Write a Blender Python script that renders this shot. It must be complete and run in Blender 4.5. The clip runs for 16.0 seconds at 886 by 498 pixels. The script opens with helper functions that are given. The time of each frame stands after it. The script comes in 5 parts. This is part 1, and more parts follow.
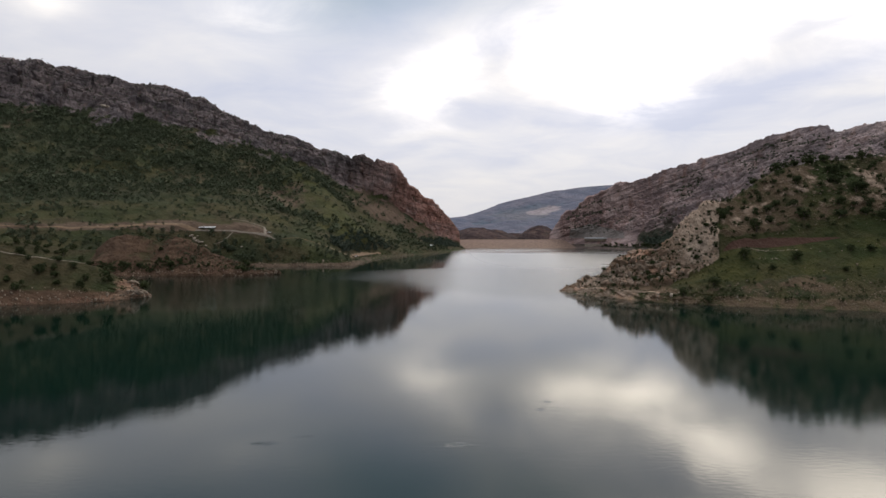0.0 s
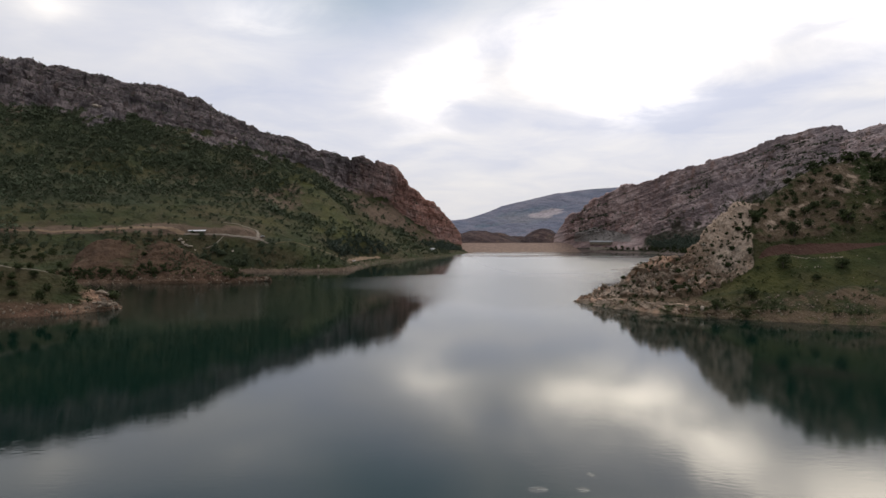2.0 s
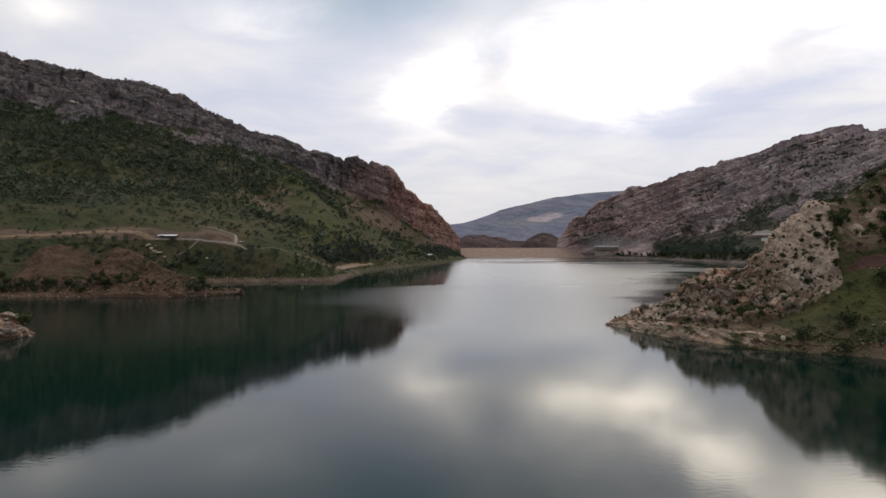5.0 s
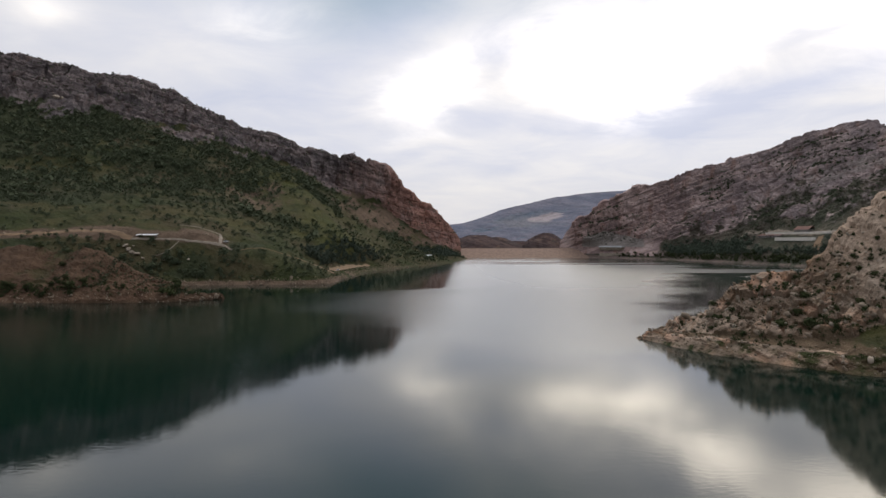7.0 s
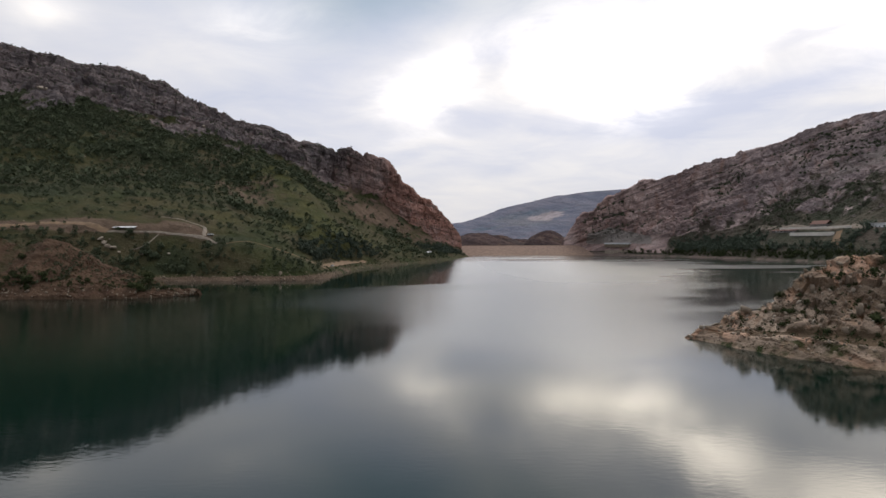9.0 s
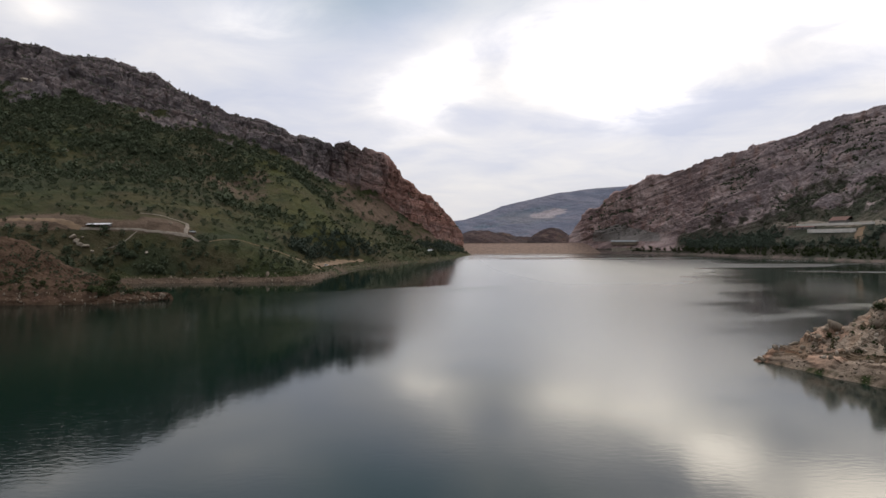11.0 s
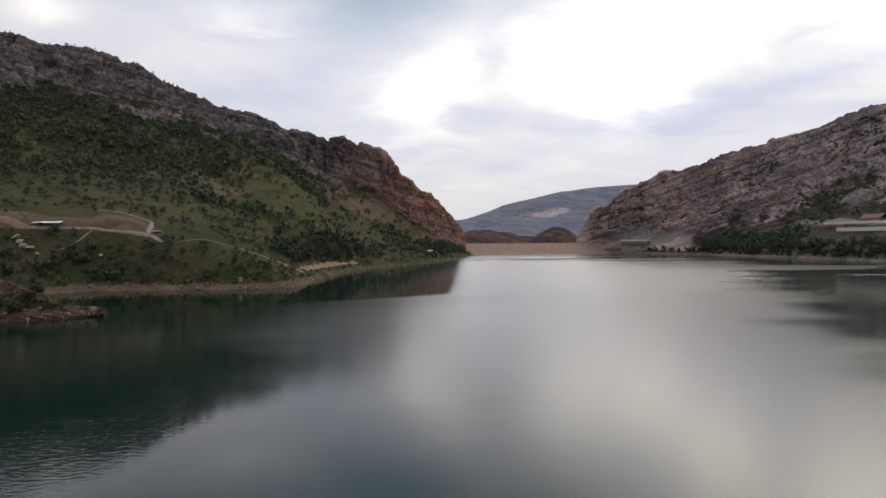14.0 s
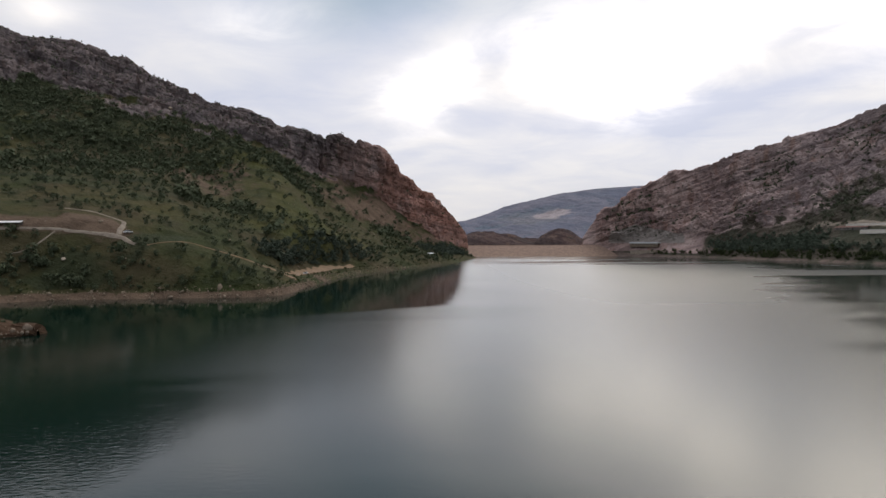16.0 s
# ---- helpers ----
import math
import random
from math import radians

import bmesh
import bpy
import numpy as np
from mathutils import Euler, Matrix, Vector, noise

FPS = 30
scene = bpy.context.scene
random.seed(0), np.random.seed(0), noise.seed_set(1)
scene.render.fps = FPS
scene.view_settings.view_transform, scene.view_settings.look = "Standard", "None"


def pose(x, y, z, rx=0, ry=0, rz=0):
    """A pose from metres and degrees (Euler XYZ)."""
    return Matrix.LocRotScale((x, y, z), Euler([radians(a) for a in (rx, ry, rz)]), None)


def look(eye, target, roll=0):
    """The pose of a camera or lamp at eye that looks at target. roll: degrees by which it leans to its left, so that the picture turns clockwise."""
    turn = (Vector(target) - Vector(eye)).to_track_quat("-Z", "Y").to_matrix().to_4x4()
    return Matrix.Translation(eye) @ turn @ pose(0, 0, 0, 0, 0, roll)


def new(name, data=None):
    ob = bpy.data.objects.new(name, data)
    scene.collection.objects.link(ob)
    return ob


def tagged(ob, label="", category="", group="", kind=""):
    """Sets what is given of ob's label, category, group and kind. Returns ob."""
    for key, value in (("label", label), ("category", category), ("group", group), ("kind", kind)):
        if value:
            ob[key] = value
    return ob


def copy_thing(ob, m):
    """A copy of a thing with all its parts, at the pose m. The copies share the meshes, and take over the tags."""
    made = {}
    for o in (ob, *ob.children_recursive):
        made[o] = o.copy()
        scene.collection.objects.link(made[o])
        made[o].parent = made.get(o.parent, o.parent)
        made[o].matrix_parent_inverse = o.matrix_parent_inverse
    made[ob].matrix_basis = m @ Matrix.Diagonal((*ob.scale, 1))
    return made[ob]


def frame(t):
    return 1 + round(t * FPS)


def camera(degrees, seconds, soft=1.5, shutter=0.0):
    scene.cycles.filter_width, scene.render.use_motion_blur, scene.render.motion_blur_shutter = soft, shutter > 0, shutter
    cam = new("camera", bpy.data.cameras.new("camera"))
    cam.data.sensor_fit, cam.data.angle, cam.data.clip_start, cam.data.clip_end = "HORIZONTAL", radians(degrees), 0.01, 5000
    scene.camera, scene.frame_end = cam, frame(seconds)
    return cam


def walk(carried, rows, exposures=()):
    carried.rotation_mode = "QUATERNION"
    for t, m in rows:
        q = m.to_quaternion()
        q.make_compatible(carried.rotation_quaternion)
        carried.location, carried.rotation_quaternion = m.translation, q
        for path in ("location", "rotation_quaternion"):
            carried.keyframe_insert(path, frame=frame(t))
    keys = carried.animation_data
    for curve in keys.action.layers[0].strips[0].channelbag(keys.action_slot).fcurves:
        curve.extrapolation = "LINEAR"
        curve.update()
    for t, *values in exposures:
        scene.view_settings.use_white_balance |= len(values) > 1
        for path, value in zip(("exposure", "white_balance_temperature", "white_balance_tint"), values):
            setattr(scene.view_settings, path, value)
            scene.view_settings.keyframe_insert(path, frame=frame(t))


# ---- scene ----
cam = camera(71.9, 16.0)
PATH = [
    (0, (1.617, 0.804, 26.816), (1.608, 2.803, 26.765), -0.1),
    (0.5, (1.628, 5.565, 26.751), (1.618, 7.564, 26.697), -0.1),
    (1, (1.476, 11.939, 27.06), (1.464, 13.938, 27.008), -0.1),
    (1.5, (1.216, 19.302, 27.352), (1.203, 21.301, 27.306), -0.1),
    (2, (1.068, 26.92, 27.712), (1.055, 28.919, 27.67), -0.1),
    (2.5, (0.648, 35.466, 28.054), (0.637, 37.466, 28.017), -0.1),
    (3, (0.425, 44.358, 28.345), (0.416, 46.358, 28.312), -0.2),
    (3.5, (0.111, 52.238, 28.522), (0.103, 54.238, 28.491), -0.1),
    (4, (0.051, 60.706, 28.514), (0.044, 62.706, 28.486), -0.1),
    (6.5, (-0.795, 101.045, 29.032), (-0.796, 103.045, 29.002), -0.0),
    (7, (-1.192, 109.156, 28.085), (-1.193, 111.156, 28.058), -0.1),
    (7.5, (-1.396, 117.077, 26.95), (-1.396, 119.077, 26.925), -0.1),
    (8, (-1.781, 124.795, 25.489), (-1.78, 126.795, 25.465), -0.2),
    (8.5, (-2.423, 132.247, 23.947), (-2.421, 134.247, 23.922), -0.2),
    (9, (-2.889, 140.228, 23.049), (-2.887, 142.228, 23.023), -0.2),
    (11.5, (-3.368, 179.111, 22.869), (-3.37, 181.111, 22.834), -0.3),
    (12, (-3.534, 187.641, 22.848), (-3.536, 189.641, 22.812), -0.3),
    (12.5, (-3.797, 195.12, 22.925), (-3.798, 197.119, 22.89), -0.4),
    (13, (-3.649, 202.625, 22.697), (-3.651, 204.624, 22.663), -0.4),
    (13.5, (-3.837, 210.309, 22.981), (-3.84, 212.308, 22.946), -0.4),
    (14, (-3.988, 218.389, 22.928), (-3.991, 220.388, 22.894), -0.4),
    (14.5, (-4.498, 225.928, 23.156), (-4.501, 227.928, 23.122), -0.4),
    (15, (-4.881, 234.33, 23.079), (-4.884, 236.329, 23.048), -0.3),
    (15.5, (-5.855, 242.707, 23.258), (-5.858, 244.707, 23.227), -0.3),
    (16, (-6.299, 250.884, 23.319), (-6.301, 252.884, 23.29), -0.3),
]
walk(cam, [(t, look(eye, target, roll)) for t, eye, target, roll in PATH])

# ---- world, sun ----
world = bpy.data.worlds.new("sky")
scene.world = world
world.use_nodes = True
wt = world.node_tree
wt.nodes.clear()


def nd(tree, kind, **inputs):
    n = tree.nodes.new(kind)
    for k, v in inputs.items():
        if k in n.inputs:
            n.inputs[k].default_value = v
    return n


def mth(tree, op, a, b=None, c=None, clamp=False):
    n = tree.nodes.new("ShaderNodeMath")
    n.operation, n.use_clamp = op, clamp
    for i, v in enumerate((a, b, c)):
        if v is None:
            continue
        if isinstance(v, (int, float)):
            n.inputs[i].default_value = v
        else:
            tree.links.new(v, n.inputs[i])
    return n.outputs[0]


def mix(tree, fac, a, b, blend="MIX"):
    n = tree.nodes.new("ShaderNodeMix")
    n.data_type, n.blend_type = "RGBA", blend
    for sock, v in ((n.inputs[0], fac), (n.inputs[6], a), (n.inputs[7], b)):
        if isinstance(v, (int, float)):
            sock.default_value = v
        elif isinstance(v, tuple):
            sock.default_value = (*v, 1)
        else:
            tree.links.new(v, sock)
    return n.outputs[2]


def ramp(tree, fac, lo, hi, smooth=True):
    n = tree.nodes.new("ShaderNodeMapRange")
    n.interpolation_type = "SMOOTHSTEP" if smooth else "LINEAR"
    tree.links.new(fac, n.inputs[0])
    n.inputs[1].default_value, n.inputs[2].default_value = lo, hi
    return n.outputs[0]


def noise_tex(tree, vec, scale, detail=4, rough=0.55, distort=0.0, kind="FBM"):
    n = tree.nodes.new("ShaderNodeTexNoise")
    n.noise_type = kind
    tree.links.new(vec, n.inputs["Vector"])
    n.inputs["Scale"].default_value, n.inputs["Detail"].default_value = scale, detail
    n.inputs["Roughness"].default_value, n.inputs["Distortion"].default_value = rough, distort
    return n.outputs[0]


def scaled(tree, vec, sx, sy, sz, ox=0, oy=0, oz=0):
    n = tree.nodes.new("ShaderNodeMapping")
    tree.links.new(vec, n.inputs[0])
    n.inputs["Location"].default_value, n.inputs["Scale"].default_value = (ox, oy, oz), (sx, sy, sz)
    return n.outputs[0]


SUN_EL, SUN_AZ = 54.0, 14.0          # degrees up; degrees to the right of +y: veiled by cloud

# broken high cloud, brightest towards the veiled sun ahead and duller behind
gen = wt.nodes.new("ShaderNodeTexCoord").outputs["Generated"]
sep = wt.nodes.new("ShaderNodeSeparateXYZ")
wt.links.new(gen, sep.inputs[0])
up = mth(wt, "MAXIMUM", sep.outputs[2], 0.0)
den = mth(wt, "ADD", up, 0.14)
com = wt.nodes.new("ShaderNodeCombineXYZ")
wt.links.new(mth(wt, "DIVIDE", sep.outputs[0], den), com.inputs[0])
wt.links.new(mth(wt, "DIVIDE", sep.outputs[1], den), com.inputs[1])
flat = com.outputs[0]
ahead = mth(wt, "MAXIMUM", sep.outputs[1], 0.08)
side, rise = mth(wt, "DIVIDE", sep.outputs[0], ahead), mth(wt, "DIVIDE", up, ahead)
wisp = noise_tex(wt, scaled(wt, flat, 1.0, 1.0, 1, 4.0, 9.0, 0), 1.6, 6, 0.55, 0.3)
side = mth(wt, "ADD", side, mth(wt, "MULTIPLY", mth(wt, "SUBTRACT", wisp, 0.5), 0.16))
rise = mth(wt, "ADD", rise, mth(wt, "MULTIPLY", mth(wt, "SUBTRACT", noise_tex(wt, scaled(wt, flat, 1.0, 1.0, 1, 1.0, 3.0, 0), 1.8, 6, 0.55, 0.3), 0.5), 0.075))


def bank_of_cloud(a, e, w, h, k, tilt=0.0):
    """A soft bank of cloud: sideways and upward slope of its middle, half width and height, weight, lean in degrees."""
    c, q = math.cos(radians(tilt)), math.sin(radians(tilt))
    dx, dy = mth(wt, "SUBTRACT", side, a), mth(wt, "SUBTRACT", rise, e)
    p = mth(wt, "ADD", mth(wt, "MULTIPLY", dx, c / w), mth(wt, "MULTIPLY", dy, q / w))
    r = mth(wt, "ADD", mth(wt, "MULTIPLY", dx, -q / h), mth(wt, "MULTIPLY", dy, c / h))
    r = mth(wt, "ADD", mth(wt, "MULTIPLY", p, p), mth(wt, "MULTIPLY", r, r))
    return mth(wt, "MULTIPLY", mth(wt, "POWER", 2.718, mth(wt, "MULTIPLY", r, -1.0)), k)


big = noise_tex(wt, scaled(wt, flat, 0.75, 0.6, 1, 3.1, 1.7, 0), 1.0, 4, 0.5, 0.4)
fine = noise_tex(wt, scaled(wt, flat, 1.6, 1.7, 1, 7.3, 2.2, 0), 1.3, 7, 0.56, 0.5)
cloud = mth(wt, "ADD", mth(wt, "ADD", mth(wt, "MULTIPLY", big, 0.45), mth(wt, "MULTIPLY", fine, 0.6)), -0.01)
# the bank at 0.78 rise is unseen, added to darken the water at left
for bank in ((-0.03, 0.16, 0.06, 0.014, 0.14), (0.15, 0.162, 0.055, 0.010, 0.16), (0.10, 0.085, 0.12, 0.014, 0.08), (0.676, 0.234, 0.08, 0.014, 0.22, 10), (0.30, 0.27, 0.36, 0.06, 0.20, 8), (-0.66, 0.36, 0.06, 0.03, 0.16), (-0.40, 0.32, 0.10, 0.03, 0.10),
             (-0.10, 0.36, 0.15, 0.07, -0.17, 28), (-0.22, 0.25, 0.10, 0.04, -0.08, 28), (0.51, 0.238, 0.24, 0.026, -0.26, 13), (0.20, 0.20, 0.22, 0.026, -0.14), (0.085, 0.118, 0.07, 0.016, -0.08), (0.10, 0.300, 0.06, 0.014, -0.08, 10), (-0.55, 0.78, 0.50, 0.28, -0.40)):
    cloud = mth(wt, "ADD", cloud, bank_of_cloud(*bank))
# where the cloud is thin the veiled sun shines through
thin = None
# banks above 0.4 rise are unseen, added to brighten the water's reflection
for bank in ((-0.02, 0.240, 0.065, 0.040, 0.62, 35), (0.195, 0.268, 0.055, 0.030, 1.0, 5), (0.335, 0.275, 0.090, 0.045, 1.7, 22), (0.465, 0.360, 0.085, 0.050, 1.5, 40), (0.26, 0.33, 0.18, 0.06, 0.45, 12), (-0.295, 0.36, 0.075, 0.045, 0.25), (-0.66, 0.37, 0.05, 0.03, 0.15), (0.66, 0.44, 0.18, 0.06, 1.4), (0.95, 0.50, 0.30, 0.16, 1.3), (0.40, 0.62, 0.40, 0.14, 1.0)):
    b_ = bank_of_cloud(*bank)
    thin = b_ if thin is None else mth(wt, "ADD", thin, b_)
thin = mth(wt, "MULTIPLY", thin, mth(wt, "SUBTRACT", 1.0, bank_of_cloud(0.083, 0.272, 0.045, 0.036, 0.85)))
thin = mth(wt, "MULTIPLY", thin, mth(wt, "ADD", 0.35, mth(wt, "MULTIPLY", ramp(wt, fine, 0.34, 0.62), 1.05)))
sky = wt.nodes.new("ShaderNodeTexSky")
sky.sky_type, sky.sun_disc = "NISHITA", False
sky.sun_elevation, sky.sun_rotation = radians(SUN_EL), radians(SUN_AZ)
sky_dim = mix(wt, 1.0, sky.outputs[0], (0.055, 0.055, 0.055), "MULTIPLY")
toward = wt.nodes.new("ShaderNodeVectorMath")
toward.operation = "DOT_PRODUCT"
wt.links.new(gen, toward.inputs[0])
toward.inputs[1].default_value = (math.sin(radians(SUN_AZ)) * math.cos(radians(SUN_EL)), math.cos(radians(SUN_AZ)) * math.cos(radians(SUN_EL)), math.sin(radians(SUN_EL)))
veil = ramp(wt, toward.outputs["Value"], 0.15, 0.92)
grey = mix(wt, veil, (0.44, 0.48, 0.56), (0.725, 0.75, 0.89))
white = mix(wt, veil, (0.60, 0.61, 0.66), (1.06, 1.015, 0.985))
cover = mix(wt, ramp(wt, cloud, 0.30, 0.74, False), grey, white)
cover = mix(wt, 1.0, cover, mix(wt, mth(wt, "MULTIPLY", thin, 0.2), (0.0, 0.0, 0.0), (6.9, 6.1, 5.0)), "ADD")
# dark banks, mostly above the view, added to dim and blue the water
dim_banks = None
for bank in ((-0.08, 0.44, 0.19, 0.080, 0.54, 22), (-0.52, 0.50, 0.24, 0.08, 0.46, -10), (0.20, 0.465, 0.15, 0.055, 0.42, 22)):
    b_ = bank_of_cloud(*bank)
    dim_banks = b_ if dim_banks is None else mth(wt, "ADD", dim_banks, b_)
cover = mix(wt, dim_banks, cover, (0.13, 0.29, 0.37))
glow = mix(wt, ramp(wt, toward.outputs["Value"], 0.85, 0.97), (0.0, 0.0, 0.0), (1.5, 1.4, 1.3))
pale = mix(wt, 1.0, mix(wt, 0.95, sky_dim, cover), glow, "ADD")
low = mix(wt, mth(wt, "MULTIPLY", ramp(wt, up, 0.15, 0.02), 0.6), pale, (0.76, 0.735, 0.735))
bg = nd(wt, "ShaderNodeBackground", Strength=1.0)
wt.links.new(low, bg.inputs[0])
wt.links.new(bg.outputs[0], wt.nodes.new("ShaderNodeOutputWorld").inputs[0])

sun = new("sun", bpy.data.lights.new("sun", "SUN"))
sun.data.energy, sun.data.angle, sun.data.color = 0.35, radians(20), (1.0, 0.95, 0.88)
a, e = radians(SUN_AZ), radians(SUN_EL)
sun.matrix_world = look((0, 0, 300), Vector((0, 0, 300)) - Vector((math.sin(a) * math.cos(e), math.cos(a) * math.cos(e), math.sin(e))))


# ---- materials ----
def material(name, rough=0.9, spec=0.2):
    m = bpy.data.materials.new(name)
    m.use_nodes = True
    b = m.node_tree.nodes["Principled BSDF"]
    b.inputs["Roughness"].default_value = rough
    b.inputs["Specular IOR Level"].default_value = spec
    return m, m.node_tree, b


def bump(t, b, height, strength, distance):
    n = nd(t, "ShaderNodeBump", Strength=strength, Distance=distance)
    t.links.new(height, n.inputs["Height"])
    t.links.new(n.outputs[0], b.inputs["Normal"])


def attribute(t, name):
    n = t.nodes.new("ShaderNodeAttribute")
    n.attribute_name = name
    return n.outputs["Fac"]


def land_material(name, grass, dry, rock_a, rock_b, soil, grain=1.0, strata=(0.27, 0.0, 0.96), stain=(0.17, 0.11, 0.08), pit_strength=0.62, dark=1.0, tufts=0.6):
    """Turf, bare soil and bedrock, laid out by the land's own rock, soil and scree fields."""
    m, t, b = material(name, 0.95, 0.1)
    pos = t.nodes.new("ShaderNodeNewGeometry").outputs["Position"]
    n0 = noise_tex(t, pos, 0.016 * grain, 4, 0.55)
    n1 = noise_tex(t, pos, 0.035 * grain, 6, 0.6)
    n2 = noise_tex(t, pos, 0.13 * grain, 7, 0.62)
    n3 = noise_tex(t, pos, 0.9 * grain, 6, 0.6)
    tuft = noise_tex(t, pos, 0.30 * grain, 5, 0.65)
    g = mix(t, ramp(t, n1, 0.38, 0.62), grass, dry)
    g = mix(t, ramp(t, n2, 0.45, 0.68), g, tuple(c * 0.66 for c in grass))
    g = mix(t, mth(t, "MULTIPLY", ramp(t, n0, 0.46, 0.62), 0.6), g, tuple(0.40 * (x + y) for x, y in zip(dry, soil)))
    g = mix(t, mth(t, "MULTIPLY", ramp(t, tuft, 0.54, 0.68), tufts), g, (0.026, 0.032, 0.016))
    g = mix(t, mth(t, "MULTIPLY", ramp(t, n3, 0.60, 0.72), 0.4), g, soil)
    g = mix(t, mth(t, "MULTIPLY", ramp(t, mth(t, "ADD", attribute(t, "lush"), mth(t, "MULTIPLY", mth(t, "SUBTRACT", n1, 0.5), 1.2)), 0.35, 0.75), 0.6), g, mix(t, ramp(t, n2, 0.35, 0.65), (0.072, 0.074, 0.020), (0.044, 0.052, 0.014)))
    g = mix(t, mth(t, "MULTIPLY", ramp(t, mth(t, "ADD", attribute(t, "brush"), mth(t, "MULTIPLY", mth(t, "SUBTRACT", n2, 0.5), 0.8)), 0.22, 0.7), 0.8), g, mix(t, n1, (0.028, 0.038, 0.019), (0.042, 0.047, 0.024)))
    along = t.nodes.new("ShaderNodeVectorMath")
    along.operation = "DOT_PRODUCT"
    t.links.new(pos, along.inputs[0])
    along.inputs[1].default_value = strata
    bed = t.nodes.new("ShaderNodeCombineXYZ")
    t.links.new(along.outputs["Value"], bed.inputs[0])
    sxyz = t.nodes.new("ShaderNodeSeparateXYZ")
    t.links.new(pos, sxyz.inputs[0])
    t.links.new(mth(t, "MULTIPLY", sxyz.outputs[0], 0.07), bed.inputs[1])
    t.links.new(mth(t, "MULTIPLY", sxyz.outputs[1], 0.07), bed.inputs[2])
    layer = noise_tex(t, bed.outputs[0], 0.20 * grain, 6, 0.6, 0.5)
    r = mix(t, ramp(t, n1, 0.36, 0.64), rock_a, rock_b)
    r = mix(t, mth(t, "MULTIPLY", ramp(t, n2, 0.46, 0.66), 0.55 * dark), r, tuple(c * 0.55 for c in rock_b))
    r = mix(t, mth(t, "MULTIPLY", ramp(t, layer, 0.47, 0.60), 0.75 * dark), r, tuple(c * 0.55 for c in rock_b))
    streaks = noise_tex(t, scaled(t, pos, 0.11 * grain, 0.11 * grain, 0.022 * grain), 1.0, 5, 0.6)
    r = mix(t, mth(t, "MULTIPLY", ramp(t, streaks, 0.52, 0.70), 0.55 * dark), r, stain)
    r = mix(t, mth(t, "MULTIPLY", ramp(t, n3, 0.58, 0.78), 0.3), r, tuple(min(1, c * 1.3) for c in rock_a))
    r = mix(t, mth(t, "MULTIPLY", ramp(t, mth(t, "ADD", attribute(t, "pale"), mth(t, "MULTIPLY", mth(t, "SUBTRACT", n2, 0.5), 0.5)), 0.35, 0.75), 0.7), r, mix(t, n3, tuple(min(1, c * k) for c, k in zip(rock_a, (1.32, 1.24, 1.18))), tuple(c * k for c, k in zip(rock_a, (0.86, 0.84, 0.84)))))
    # crevice shade and shrub specks painted into the rock colour
    dark_pits = noise_tex(t, pos, 0.42 * grain, 5, 0.7, 0.4)
    r = mix(t, mth(t, "MULTIPLY", ramp(t, dark_pits, 0.54, 0.66), pit_strength), r, tuple(c * 0.36 for c in rock_b))
    s = mix(t, ramp(t, n2, 0.35, 0.7), soil, tuple(c * 0.62 for c in soil))
    s = mix(t, mth(t, "MULTIPLY", ramp(t, n3, 0.5, 0.75), 0.4), s, tuple(c * 1.35 for c in soil))
    wob = mth(t, "ADD", mth(t, "MULTIPLY", mth(t, "SUBTRACT", n2, 0.5), 1.1), mth(t, "MULTIPLY", mth(t, "SUBTRACT", n1, 0.5), 0.5))
    rk = ramp(t, mth(t, "ADD", attribute(t, "rock"), wob), 0.38, 0.62)
    so = ramp(t, mth(t, "ADD", attribute(t, "soil"), wob), 0.38, 0.62)
    red = mix(t, mth(t, "MULTIPLY", attribute(t, "ruddy"), ramp(t, n1, 0.2, 0.6)), r, mix(t, 1.0, r, (2.15, 1.36, 1.05), "MULTIPLY"))
    col = mix(t, rk, mix(t, so, g, s), red)
    col = mix(t, ramp(t, mth(t, "ADD", attribute(t, "scree"), mth(t, "MULTIPLY", wob, 0.5)), 0.4, 0.7), col, mix(t, n2, (0.40, 0.355, 0.325), (0.26, 0.225, 0.20)))
    col = mix(t, ramp(t, mth(t, "ADD", attribute(t, "loam"), mth(t, "MULTIPLY", wob, 0.4)), 0.4, 0.6), col, mix(t, n2, (0.110, 0.060, 0.044), (0.066, 0.037, 0.028)))
    t.links.new(col, b.inputs["Base Color"])
    h = mth(t, "ADD", mth(t, "MULTIPLY", n3, 0.4), mth(t, "ADD", mth(t, "MULTIPLY", n2, 1.8), mth(t, "MULTIPLY", layer, 1.2)))
    bump(t, b, h, 0.8, 1.8 / grain)
    return m


# hillside cliff and crag colours lightened, the crag blued too, for distance haze
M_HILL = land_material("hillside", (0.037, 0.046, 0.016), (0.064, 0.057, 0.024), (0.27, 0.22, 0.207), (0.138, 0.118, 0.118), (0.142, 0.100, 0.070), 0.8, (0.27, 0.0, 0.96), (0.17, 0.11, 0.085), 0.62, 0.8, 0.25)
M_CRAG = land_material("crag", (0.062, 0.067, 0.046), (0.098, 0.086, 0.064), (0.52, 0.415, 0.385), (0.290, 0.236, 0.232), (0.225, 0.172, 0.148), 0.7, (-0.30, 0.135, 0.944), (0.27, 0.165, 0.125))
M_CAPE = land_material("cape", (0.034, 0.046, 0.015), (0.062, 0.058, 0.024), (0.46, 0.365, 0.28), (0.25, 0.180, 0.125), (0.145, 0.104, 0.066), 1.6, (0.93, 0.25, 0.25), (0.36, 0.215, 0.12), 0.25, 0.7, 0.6)
